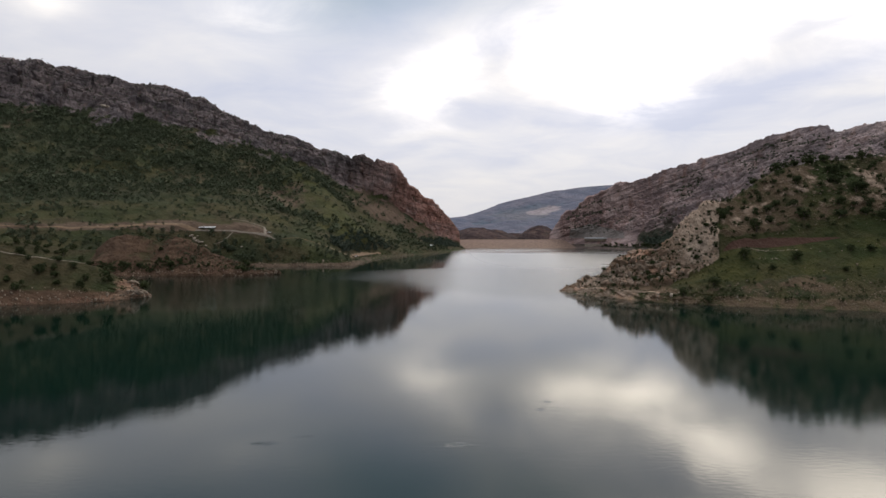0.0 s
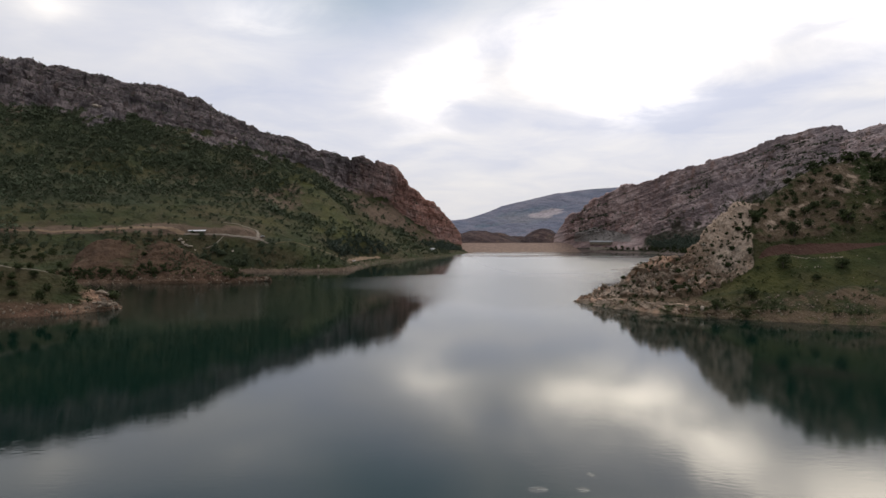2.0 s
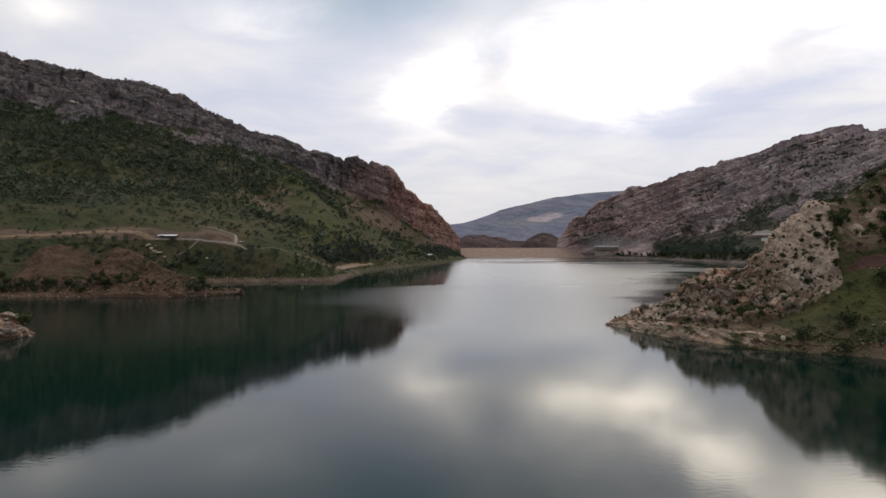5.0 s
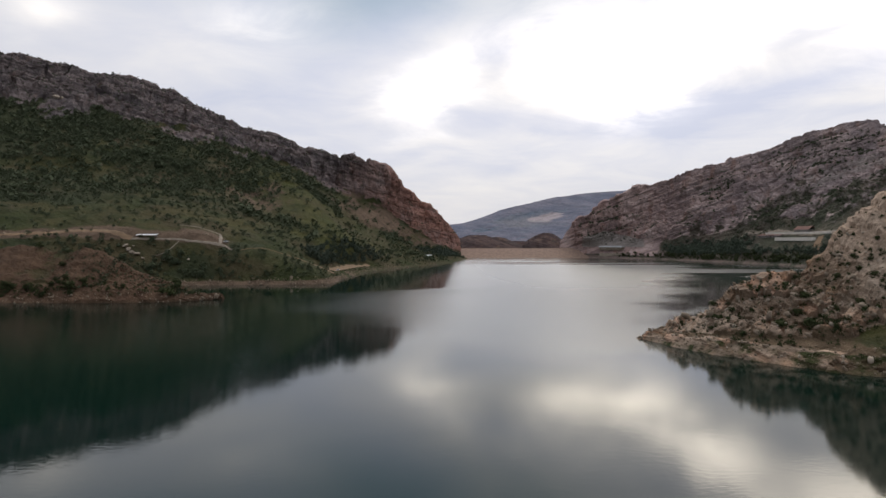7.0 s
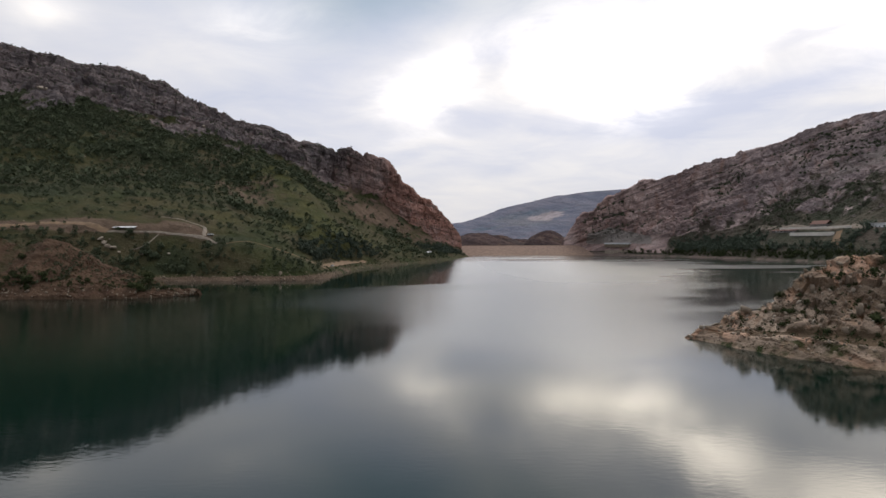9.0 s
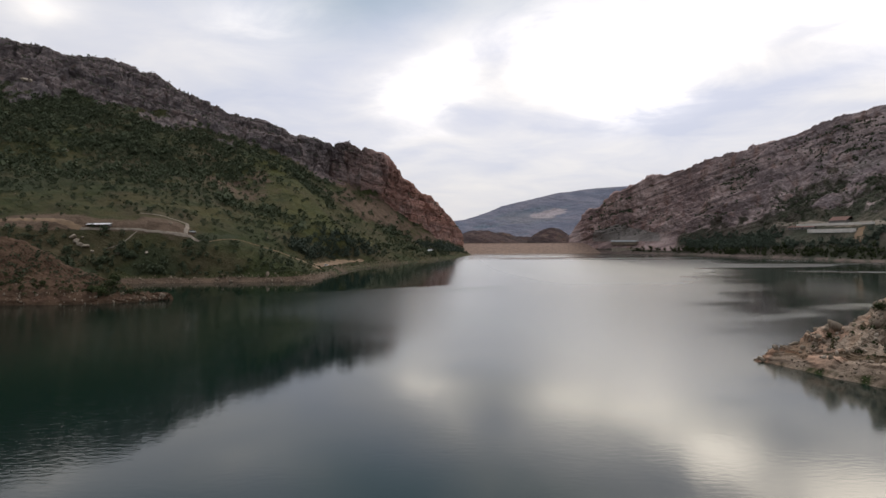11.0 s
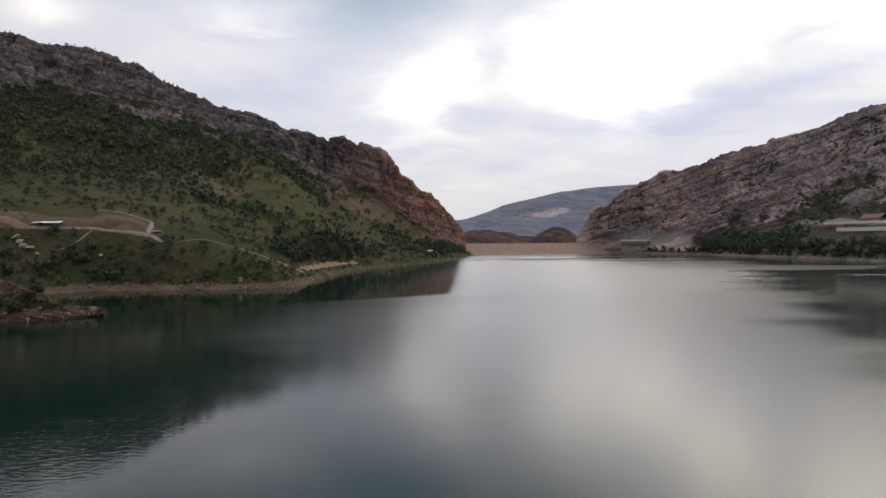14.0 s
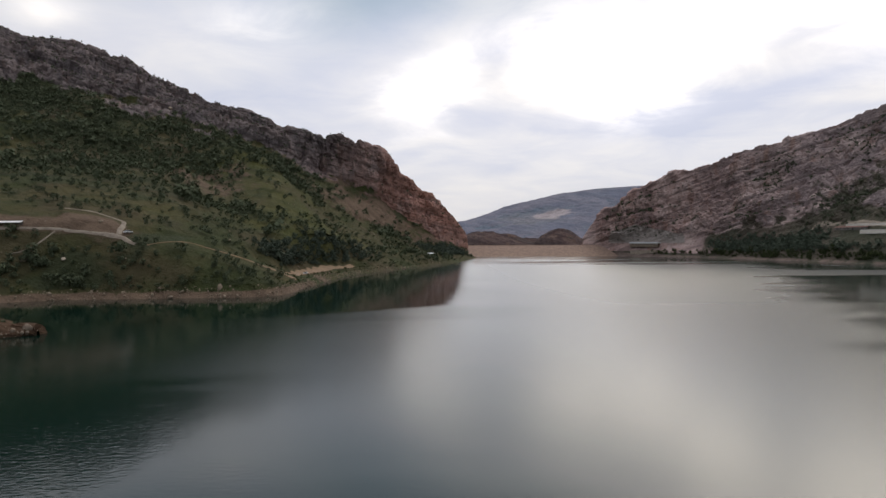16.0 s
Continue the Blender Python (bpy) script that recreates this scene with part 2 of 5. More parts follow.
M_SPIT = land_material("spit", (0.036, 0.045, 0.017), (0.066, 0.060, 0.028), (0.29, 0.21, 0.145), (0.125, 0.088, 0.066), (0.106, 0.066, 0.042), 1.3, tufts=0.4)
# distance haze put into the far mountain's blue-grey base colours
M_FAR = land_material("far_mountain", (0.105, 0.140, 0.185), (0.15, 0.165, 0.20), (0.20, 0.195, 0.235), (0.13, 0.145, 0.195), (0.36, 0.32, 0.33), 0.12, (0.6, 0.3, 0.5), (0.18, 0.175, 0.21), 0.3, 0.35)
M_PLAIN = land_material("plain", (0.050, 0.044, 0.036), (0.078, 0.058, 0.050), (0.10, 0.066, 0.060), (0.062, 0.044, 0.043), (0.12, 0.078, 0.070), 0.5)


def water_material():
    m, t, b = material("water", 0.03, 0.5)
    b.inputs["IOR"].default_value = 1.41
    b.inputs["Base Color"].default_value = (0.0004, 0.0115, 0.0085, 1)
    pos = t.nodes.new("ShaderNodeNewGeometry").outputs["Position"]
    s = t.nodes.new("ShaderNodeSeparateXYZ")
    t.links.new(pos, s.inputs[0])
    drift = noise_tex(t, scaled(t, pos, 0.008, 0.020, 1, 0.4, 0.1), 1.0, 4, 0.55, 0.7)
    fray = mth(t, "MULTIPLY", mth(t, "SUBTRACT", drift, 0.5), 130.0)
    X, Y = s.outputs[0], mth(t, "ADD", s.outputs[1], fray)
    shift = mth(t, "MULTIPLY", mth(t, "MINIMUM", mth(t, "MAXIMUM", mth(t, "ADD", X, 30.0), 0.0), 55.0), 1.5)
    near = ramp(t, mth(t, "ADD", Y, shift), 268.0, 385.0)
    streak = ramp(t, noise_tex(t, scaled(t, pos, 0.006, 0.011, 1, 2.0, 5.0), 1.0, 4, 0.5, 0.9), 0.52, 0.61)
    right = ramp(t, mth(t, "SUBTRACT", mth(t, "SUBTRACT", X, mth(t, "MULTIPLY", fray, 0.4)), mth(t, "ADD", mth(t, "MULTIPLY", mth(t, "SUBTRACT", Y, 405.0), 0.42), 110.0)), -22.0, 22.0)
    Z = mth(t, "ADD", s.outputs[1], mth(t, "MULTIPLY", fray, 0.22))
    shelter = ramp(t, mth(t, "SUBTRACT", mth(t, "SUBTRACT", X, mth(t, "MULTIPLY", fray, 0.25)), mth(t, "SUBTRACT", 300.0, mth(t, "MULTIPLY", mth(t, "SUBTRACT", Z, 850.0), 0.44))), -9.0, 9.0)
    lee = mth(t, "MULTIPLY", ramp(t, mth(t, "SUBTRACT", mth(t, "ADD", mth(t, "MULTIPLY", Z, 0.03), -13.5), X), -4.0, 5.0), ramp(t, mth(t, "SUBTRACT", Z, mth(t, "MULTIPLY", X, 0.55)), 464.0, 480.0))
    cove = mth(t, "MULTIPLY", ramp(t, mth(t, "SUBTRACT", -42.0, X), -8.0, 8.0), ramp(t, mth(t, "ADD", Y, mth(t, "MULTIPLY", mth(t, "MINIMUM", mth(t, "ADD", X, 40.0), 0.0), 0.5)), 362.0, 334.0))
    still = mth(t, "MULTIPLY", mth(t, "MULTIPLY", ramp(t, mth(t, "ADD", s.outputs[1], mth(t, "MULTIPLY", fray, 0.8)), 790.0, 860.0), ramp(t, X, 5.0, 30.0)), ramp(t, noise_tex(t, scaled(t, pos, 0.006, 0.030, 1, 1.0, 7.0), 1.0, 3, 0.5, 0.6), 0.40, 0.52))
    left = mth(t, "MAXIMUM", mth(t, "MAXIMUM", lee, cove), still)
    calm = mth(t, "MAXIMUM", mth(t, "MULTIPLY", right, mth(t, "SUBTRACT", 1.0, mth(t, "MULTIPLY", streak, 0.9))), mth(t, "MULTIPLY", mth(t, "MAXIMUM", left, shelter), 0.95))
    w = mth(t, "MULTIPLY", near, mth(t, "SUBTRACT", 1.0, mth(t, "MULTIPLY", calm, 0.93)))
    w = mth(t, "MULTIPLY", w, mth(t, "ADD", mth(t, "MULTIPLY", ramp(t, mth(t, "ADD", X, mth(t, "MULTIPLY", fray, 0.4)), -85.0, -25.0), 0.55), 0.45))
    far = ramp(t, s.outputs[1], 310.0, 640.0)
    t.links.new(mth(t, "ADD", mth(t, "MULTIPLY", w, mth(t, "ADD", mth(t, "MULTIPLY", far, 0.06), 0.175)), mth(t, "ADD", mth(t, "MULTIPLY", ramp(t, X, 20.0, 60.0), 0.045), 0.025)), b.inputs["Roughness"])
    # added coat lifts the ruffled water's reflection, more to the right and far
    coat_lift = mth(t, "MULTIPLY", w, ramp(t, mth(t, "ADD", X, fray), -78.0, 28.0))
    t.links.new(mth(t, "MULTIPLY", coat_lift, mth(t, "ADD", mth(t, "MULTIPLY", far, 0.5), 0.35)), b.inputs["Coat Weight"])
    b.inputs["Coat Roughness"].default_value, b.inputs["Coat IOR"].default_value = 0.26, 1.48
    cats_paw = None
    for cx, cy, rx, ry in ((3.2, 77.4, 2.2, 1.4), (-21.5, 78.2, 2.2, 1.0), (-17.2, 81.0, 1.6, 0.8), (11.0, 93.2, 1.3, 1.0), (15.9, 93.2, 0.9, 0.8), (17.8, 97.4, 0.7, 0.7)):
        dx, dy = (mth(t, "DIVIDE", mth(t, "SUBTRACT", o, c), r) for o, c, r in ((s.outputs[0], cx, rx), (s.outputs[1], cy, ry)))
        spot = mth(t, "SUBTRACT", 1.0, mth(t, "ADD", mth(t, "MULTIPLY", dx, dx), mth(t, "MULTIPLY", dy, dy)))
        cats_paw = spot if cats_paw is None else mth(t, "MAXIMUM", cats_paw, spot)
    cats_paw = ramp(t, cats_paw, 0.0, 0.6)
    rip = noise_tex(t, scaled(t, pos, 0.8, 1.7, 1), 1.0, 3, 0.5)
    swell = noise_tex(t, scaled(t, pos, 0.10, 0.22, 1), 1.0, 2, 0.5)
    n = nd(t, "ShaderNodeBump", Distance=0.30)
    t.links.new(mth(t, "ADD", rip, mth(t, "MULTIPLY", swell, 0.7)), n.inputs["Height"])
    t.links.new(mth(t, "ADD", mth(t, "ADD", mth(t, "MULTIPLY", w, 0.02), mth(t, "MULTIPLY", mth(t, "MULTIPLY", cove, ramp(t, s.outputs[1], 200.0, 270.0)), 0.09)), mth(t, "ADD", 0.022, mth(t, "MULTIPLY", cats_paw, 0.25))), n.inputs["Strength"])
    t.links.new(n.outputs[0], b.inputs["Normal"])
    return m


M_WATER = water_material()


def plain_material(name, colour, dark, scale, rough=0.85, spec=0.25, relief=0.05):
    m, t, b = material(name, rough, spec)
    pos = t.nodes.new("ShaderNodeNewGeometry").outputs["Position"]
    n1 = noise_tex(t, pos, scale, 6, 0.6)
    n2 = noise_tex(t, pos, scale * 7, 4, 0.6)
    c = mix(t, ramp(t, n1, 0.35, 0.68), colour, dark)
    c = mix(t, mth(t, "MULTIPLY", n2, 0.35), c, tuple(x * 0.6 for x in dark))
    t.links.new(c, b.inputs["Base Color"])
    bump(t, b, mth(t, "ADD", n1, n2), 0.6, relief)
    return m


def leaf_material(name, a, c):
    m, t, b = material(name, 0.85, 0.06)
    rnd = t.nodes.new("ShaderNodeNewGeometry")
    own = t.nodes.new("ShaderNodeObjectInfo").outputs["Random"]
    v = mth(t, "ADD", mth(t, "MULTIPLY", rnd.outputs["Random Per Island"], 0.6), mth(t, "MULTIPLY", own, 0.4))
    t.links.new(mix(t, v, a, c), b.inputs["Base Color"])
    return m


M_LEAF = leaf_material("oak_leaves", (0.028, 0.038, 0.017), (0.064, 0.076, 0.031))
# pine and scrub leaf colours lightened and blued to carry distance haze
M_PINE = leaf_material("pine_needles", (0.058, 0.076, 0.058), (0.094, 0.114, 0.082))
M_HAZED_SCRUB = leaf_material("hazed_scrub", (0.054, 0.068, 0.042), (0.096, 0.113, 0.066))
M_BARK = plain_material("bark", (0.13, 0.10, 0.075), (0.07, 0.055, 0.045), 2.0)
M_STONE = plain_material("stone", (0.30, 0.24, 0.175), (0.17, 0.13, 0.095), 0.6, relief=0.15)
M_PALE = plain_material("pale_stone", (0.46, 0.39, 0.31), (0.28, 0.23, 0.175), 0.7)
M_TRACK = plain_material("dirt_track", (0.27, 0.18, 0.105), (0.17, 0.115, 0.072), 0.3)
M_GRAVEL = plain_material("gravel_road", (0.30, 0.255, 0.20), (0.19, 0.155, 0.12), 0.4)
M_LIME = plain_material("weathered_whitewash", (0.86, 0.81, 0.74), (0.72, 0.66, 0.59), 0.5)
M_DAM = plain_material("dam_fill", (0.36, 0.25, 0.19), (0.27, 0.19, 0.145), 0.25, relief=0.4)
M_CONC = plain_material("concrete", (0.26, 0.235, 0.215), (0.17, 0.155, 0.14), 0.3)
M_WHITE = plain_material("white_paint", (0.78, 0.78, 0.78), (0.62, 0.62, 0.62), 0.3)
M_ROOF = plain_material("red_roof", (0.22, 0.120, 0.095), (0.16, 0.098, 0.08), 0.5)
M_GLASS, _t, _b = material("dark_glass", 0.08, 0.5)
_b.inputs["Base Color"].default_value = (0.02, 0.025, 0.03, 1)


# ---- land-building helpers ----
def hash3(ix, iy, iz, seed):
    h = (ix * 374761393 + iy * 668265263 + iz * 2147483647 + seed * 1274126177) & 0xFFFFFFFF
    h = ((h ^ (h >> 13)) * 1274126177) & 0xFFFFFFFF
    return ((h ^ (h >> 16)) & 0xFFFF) / 65535.0


def vnoise(p, seed=0):
    """Value noise in 0..1 at the points p (n, 3)."""
    i = np.floor(p).astype(np.int64)
    f = p - i
    f = f * f * (3 - 2 * f)
    out = 0.0
    for dx in (0, 1):
        for dy in (0, 1):
            for dz in (0, 1):
                wgt = (f[:, 0] if dx else 1 - f[:, 0]) * (f[:, 1] if dy else 1 - f[:, 1]) * (f[:, 2] if dz else 1 - f[:, 2])
                out = out + wgt * hash3(i[:, 0] + dx, i[:, 1] + dy, i[:, 2] + dz, seed)
    return out


def fbm(p, size, octaves=5, gain=0.5, seed=0, ridged=False):
    """Fractal noise of about -1..1, with its coarsest forms that many metres across."""
    p, total, amp, norm = np.asarray(p, float) / size, 0.0, 1.0, 0.0
    for k in range(octaves):
        n = vnoise(p + 17.3 * k, seed + k) * 2 - 1
        if ridged:
            n = 1 - 2 * np.abs(n)
        total, norm = total + amp * n, norm + amp
        p, amp = p * 2.03, amp * gain
    return total / norm


def sm(x, a, b):
    t = np.clip((np.asarray(x, float) - a) / (b - a), 0, 1)
    return t * t * (3 - 2 * t)


def curve_at(points, u):
    """Catmull-Rom through the points, at u in 0..1 of their stations."""
    P = np.array(points, float)
    P = np.vstack([2 * P[0] - P[1], P, 2 * P[-1] - P[-2]])
    n = len(P) - 3
    s = np.clip(u, 0, 1) * n
    i = np.minimum(s.astype(int), n - 1)
    f = (s - i)[:, None]
    a, b, c, d = P[i], P[i + 1], P[i + 2], P[i + 3]
    return 0.5 * (2 * b + (c - a) * f + (2 * a - 5 * b + 4 * c - d) * f ** 2 + (3 * b - a - 3 * c + d) * f ** 3)


def sheet(name, grid, mat, fields, smooth=False):
    """A mesh from a grid of places (nu, nv, 3), with its named fields on the vertices."""
    nu, nv = grid.shape[:2]
    k = np.arange(nu * nv).reshape(nu, nv)
    quads = np.stack([k[:-1, :-1], k[1:, :-1], k[1:, 1:], k[:-1, 1:]], -1).reshape(-1, 4)
    me = bpy.data.meshes.new(name)
    me.vertices.add(nu * nv)
    me.vertices.foreach_set("co", grid.reshape(-1).astype(np.float32))
    me.loops.add(quads.size)
    me.loops.foreach_set("vertex_index", quads.reshape(-1).astype(np.int32))
    me.polygons.add(len(quads))
    me.polygons.foreach_set("loop_start", np.arange(0, quads.size, 4, dtype=np.int32))
    me.polygons.foreach_set("use_smooth", np.full(len(quads), smooth, dtype=bool))
    me.update(calc_edges=True)
    for key, v in fields.items():
        at = me.attributes.new(key, "FLOAT", "POINT")
        at.data.foreach_set("value", np.asarray(v, np.float32).reshape(-1))
    me.materials.append(mat)
    return new(name, me)


def normals(grid):
    du, dv = np.gradient(grid, axis=0), np.gradient(grid, axis=1)
    n = np.cross(du, dv)
    n /= np.linalg.norm(n, axis=2, keepdims=True) + 1e-9
    return n * np.sign(n[..., 2:3].mean())


def loft(lines, nu, counts, passes=2):
    """A land surface through lines that run alongside one another, from the foot under water over the crest."""
    ref = curve_at(np.mean([np.array(l, float) for l in lines], axis=0), np.linspace(0, 1, 400))
    run = np.concatenate([[0], np.cumsum(np.linalg.norm(np.diff(ref, axis=0), axis=1))])
    u = np.interp(np.linspace(0, run[-1], nu), run, np.linspace(0, 1, 400))
    C = [curve_at(l, u) for l in lines]
    cols, vv = [], []
    for j, n in enumerate(counts):
        f = np.linspace(0, 1, n, endpoint=False)
        cols += [C[j] * (1 - x) + C[j + 1] * x for x in f]
        vv += [j + x for x in f]
    grid = np.stack(cols + [C[-1]], 1)
    vv = np.array(vv + [len(counts)])
    for _ in range(passes):
        g = grid.copy()
        g[:, 1:-1] = (grid[:, :-2] + 2 * grid[:, 1:-1] + grid[:, 2:]) / 4
        grid = g
    return grid, u[:, None] * np.ones(grid.shape[1]), np.ones(nu)[:, None] * vv


def strata(p, tilt, thick, seed):
    """Ledges of bedrock: saw-toothed steps across beds that lie along tilt."""
    s = (p @ np.array(tilt)) / thick + 1.5 * fbm(p, thick * 9, 4, seed=seed)
    f = s - np.floor(s)
    k = np.floor(s).astype(np.int64)
    hard = hash3(k, k * 0 + 3, k * 0 + 7, seed)
    return (np.minimum(f * 1.25, (1 - f) * 5) - 0.4) * (0.35 + 0.9 * hard)


def blocks(p, size, tilt, seed):
    """Angular joint blocks of bedrock, -1..1, in rows along the beds."""
    q = np.stack([p[:, 0] + 0.3 * p[:, 1], p[:, 1] - 0.3 * p[:, 0], p @ np.array(tilt)], -1) / np.array(size)
    q = q + 0.32 * np.stack([fbm(p, size[0] * 2.5, 2, seed=seed + k) for k in range(3)], -1)
    k = np.floor(q)
    q[:, 0] += 0.5 * (k[:, 2] % 2)
    k = np.floor(q).astype(np.int64)
    return hash3(k[:, 0], k[:, 1], k[:, 2], seed) * 2 - 1


def part(name, bm, mat, parent=None, label=""):
    me = bpy.data.meshes.new(name)
    bm.to_mesh(me)
    bm.free()
    me.materials.append(mat)
    ob = new(name, me)
    ob.parent = parent
    if label:
        tagged(ob, label)
    return ob


# ---- ground, lake ----
def ground():
    r = np.concatenate([np.linspace(0, 1400, 140), np.geomspace(1420, 4800, 60)])
    th = np.linspace(0, 2 * np.pi, 361)
    R, T = np.meshgrid(r, th, indexing="ij")
    x, y = R * np.sin(T), 400 + R * np.cos(T)
    p = np.stack([x, y, 0 * x], -1).reshape(-1, 3)
    half = np.interp(y, [-700, -300, 400, 600, 900, 1090, 1110], [120, 430, 430, 330, 260, 120, 120])
    mid = np.interp(y, [-700, 300, 600, 1090], [0, 0, 100, 110])
    out = np.maximum(np.abs(x - mid) - half, np.maximum(y - 1105, -700 - y))
    z = -12 + 20 * sm(out, 0, 150)
    wild = (fbm(p, 420, 6, seed=3).reshape(x.shape) * 0.5 + 0.5)
    z = z + sm(out, 150, 900) * wild * np.where(y > 1100, 8, 120)
    z = z + sm(y, 1250, 1400) * sm(y, 2200, 1700) * 4 * fbm(p, 150, 4, 0.5, 5, True).reshape(x.shape)
    g = np.stack([x, y, z], -1)
    return sheet("ground", g, M_PLAIN, {"rock": wild * 0.8, "soil": 1 - wild, "ruddy": 0 * x}, True)


tagged(ground(), "brown and dull green open land round the reservoir", "ground", kind="structure")


def lake():
    bm = bmesh.new()
    bmesh.ops.create_grid(bm, x_segments=1, y_segments=1, size=0.5)
    for v in bm.verts:
        v.co = Vector((v.co.x * 1100, 200 + v.co.y * 1820, 0))
    return part("water", bm, M_WATER)


tagged(lake(), "dark teal reservoir water, calm and mirror-like, ruffled farther off", "lake", kind="structure")


# ---- mountain on the west shore ----
def west_mountain():
    bed = [(-420, 300, -9), (-290, 385, -9), (-200, 440, -9), (-155, 478, -9), (-115, 484, -9), (-66, 498, -9), (-60, 568, -9), (-52, 650, -9), (-24, 740, -9), (18, 855, -9), (46, 985, -9), (56, 1066, -9)]
    shore = [(-440, 330, 0), (-300, 400, 0), (-215, 455, 0), (-165, 493, 0), (-120, 499, 0), (-79, 509, 0), (-75, 570, 0), (-68, 650, 0), (-42, 745, 0), (0, 860, 0), (27, 985, 0), (38, 1066, 0)]
    bank = [(-450, 338, 4), (-307, 408, 4), (-221, 463, 4), (-168, 501, 4.5), (-122, 507, 4.5), (-84, 515, 4.5), (-81, 571, 4), (-76, 652, 3.5), (-49, 748, 3), (-6, 863, 2.5), (22, 987, 2), (34, 1066, 2)]
    bench = [(-520, 400, 40), (-400, 470, 37), (-330, 500, 36), (-260, 522, 34.5), (-204, 532, 33.5), (-157, 541, 31.5), (-125, 575, 24), (-110, 650, 15), (-85, 750, 14), (-50, 870, 12), (-8, 985, 9), (24, 1063, 6)]
    slope = [(-640, 560, 110), (-560, 610, 106), (-500, 650, 105), (-445, 690, 102), (-390, 730, 100), (-320, 770, 99), (-258, 800, 90), (-200, 840, 75), (-145, 880, 58), (-88, 940, 40), (-30, 1005, 20), (25, 1064, 8)]
    foot = [(-800, 800, 218), (-720, 840, 214), (-635, 870, 211), (-560, 890, 210), (-502, 902, 209), (-410, 928, 190), (-322, 950, 168), (-240, 978, 140), (-175, 1000, 115), (-85, 1030, 73), (-18, 1042, 28), (26, 1066, 10)]
    crest = [(-960, 830, 312), (-800, 890, 305), (-671, 920, 296), (-598, 940, 296), (-518, 960, 273), (-440, 990, 254), (-378, 1010, 234), (-258, 1018, 180), (-141, 1032, 160), (-79, 1056, 141), (-17, 1071, 80), (25, 1077, 12)]
    back = [(-1100, 1000, 200), (-880, 1080, 200), (-740, 1120, 190), (-650, 1140, 180), (-560, 1160, 170), (-470, 1180, 150), (-380, 1200, 130), (-240, 1200, 90), (-140, 1190, 70), (-75, 1180, 50), (-20, 1160, 25), (27, 1120, 0)]
    g, u, v = loft([bed, shore, bank, bench, slope, foot, crest, back], 700, [4, 8, 36, 64, 60, 80, 8], 3)
    sh = u.shape
    # swells and notches of the ridge
    strip = sm(g[..., 1], 560, 590) * sm(g[..., 1], 735, 705) * sm(v, 1.9, 2.0) * sm(v, 3.05, 3.0)
    flat_z = g[:, 12:13, 2] + 0.6 + (g[:, 48:49, 2] - g[:, 12:13, 2] - 0.6) * sm(v - 2, 0.40, 1.0)
    g[..., 2] += strip * (flat_z - g[..., 2])
    notch = np.interp(g[:, 252, 0], [-671, -627, -598, -560, -522, -493, -470, -446, -421, -397, -371, -344, -316, -288, -260, -233, -206, -177, -149, -139, -131, -121, -93, -80, -65, -36, -7, 14, 22, 25], [-4, -5, -9, -3.5, -1, -4.5, 2, 7.3, 8.3, 5.6, -3.7, -3, -3, 0, 6.6, 4.7, -3, -6.6, -7.6, 1, 0, -4, -4, -6, -16, -10, 5, 14, 17, 12])
    g[..., 2] += notch[:, None] * sm(v, 5.1, 5.9) * sm(v, 7.0, 6.2)
    p = g.reshape(-1, 3)
    n = normals(g)
    ragged = v + 0.46 * fbm(p, 60, 4, 0.55, 44).reshape(sh) + 0.30 * fbm(p, 20, 4, 0.6, 45).reshape(sh) - 0.04
    cliff = sm(ragged, 4.75, 5.2) * sm(v, 6.6, 6.05)
    land = sm(v, 1.3, 2.6) * sm(v, 7.0, 6.3)
    spur = fbm(np.stack([u.reshape(-1) * 9, v.reshape(-1) * 0.35, 0 * p[:, 0]], -1), 1.0, 3, 0.5, 14).reshape(sh)
    gully = fbm(np.stack([u.reshape(-1) * 24, v.reshape(-1) * 0.6, 0 * p[:, 0]], -1), 1.0, 4, 0.5, 11, True).reshape(sh)
    lump = fbm(p, 70, 5, 0.5, 21).reshape(sh)
    small = fbm(p, 14, 4, 0.55, 31).reshape(sh)
    crag = fbm(p * np.array([1, 1, 0.5]), 30, 6, 0.62, 41, True).reshape(sh)
    rift = fbm(np.stack([p[:, 0], p[:, 1], 0.16 * p[:, 2]], -1), 21, 4, 0.6, 47, True).reshape(sh)
    beds = strata(p, (0.27, 0.0, 0.96), 20.0, 5).reshape(sh)
    ends = 0.3 + 0.7 * sm(u, 1.0, 0.88)
    d = land * (15.0 * spur * sm(v, 2.9, 3.9) * sm(v, 5.0, 4.4) + 5.0 * gully * sm(v, 2.6, 4.2) + 5.0 * lump + 1.1 * small) * sm(u, 1.0, 0.93)
    f = np.clip(((g[..., 0] + 205) * 110 + (g[..., 1] - 870) * -180) / (110 ** 2 + 180 ** 2), 0, 1)
    off = np.hypot(g[..., 0] + 205 - 110 * f, g[..., 1] - 870 + 180 * f)
    d = d + 16 * np.exp(-(off / 42) ** 2) * sm(v, 2.6, 3.1)
    d = d + cliff * (6.5 * crag + 5.5 * rift - 9.0 * sm(rift, 0.50, 0.80) + 2.6 * beds + 1.6 * small + 2.6 * blocks(p, (9, 9, 14), (0.27, 0.0, 0.96), 91).reshape(sh) + 1.2 * blocks(p, (4, 4, 6), (0.27, 0.0, 0.96), 95).reshape(sh) - 1.5) * ends * (1 - 0.6 * np.exp(-((v - 6.0) / 0.12) ** 2))
    d = d + 0.9 * small * sm(v, 0.6, 1.2) * sm(v, 2.2, 1.6)
    g = g + n * d[..., None]
    scree = sm(v, 4.2, 4.8) * (0.5 + 0.5 * crag)
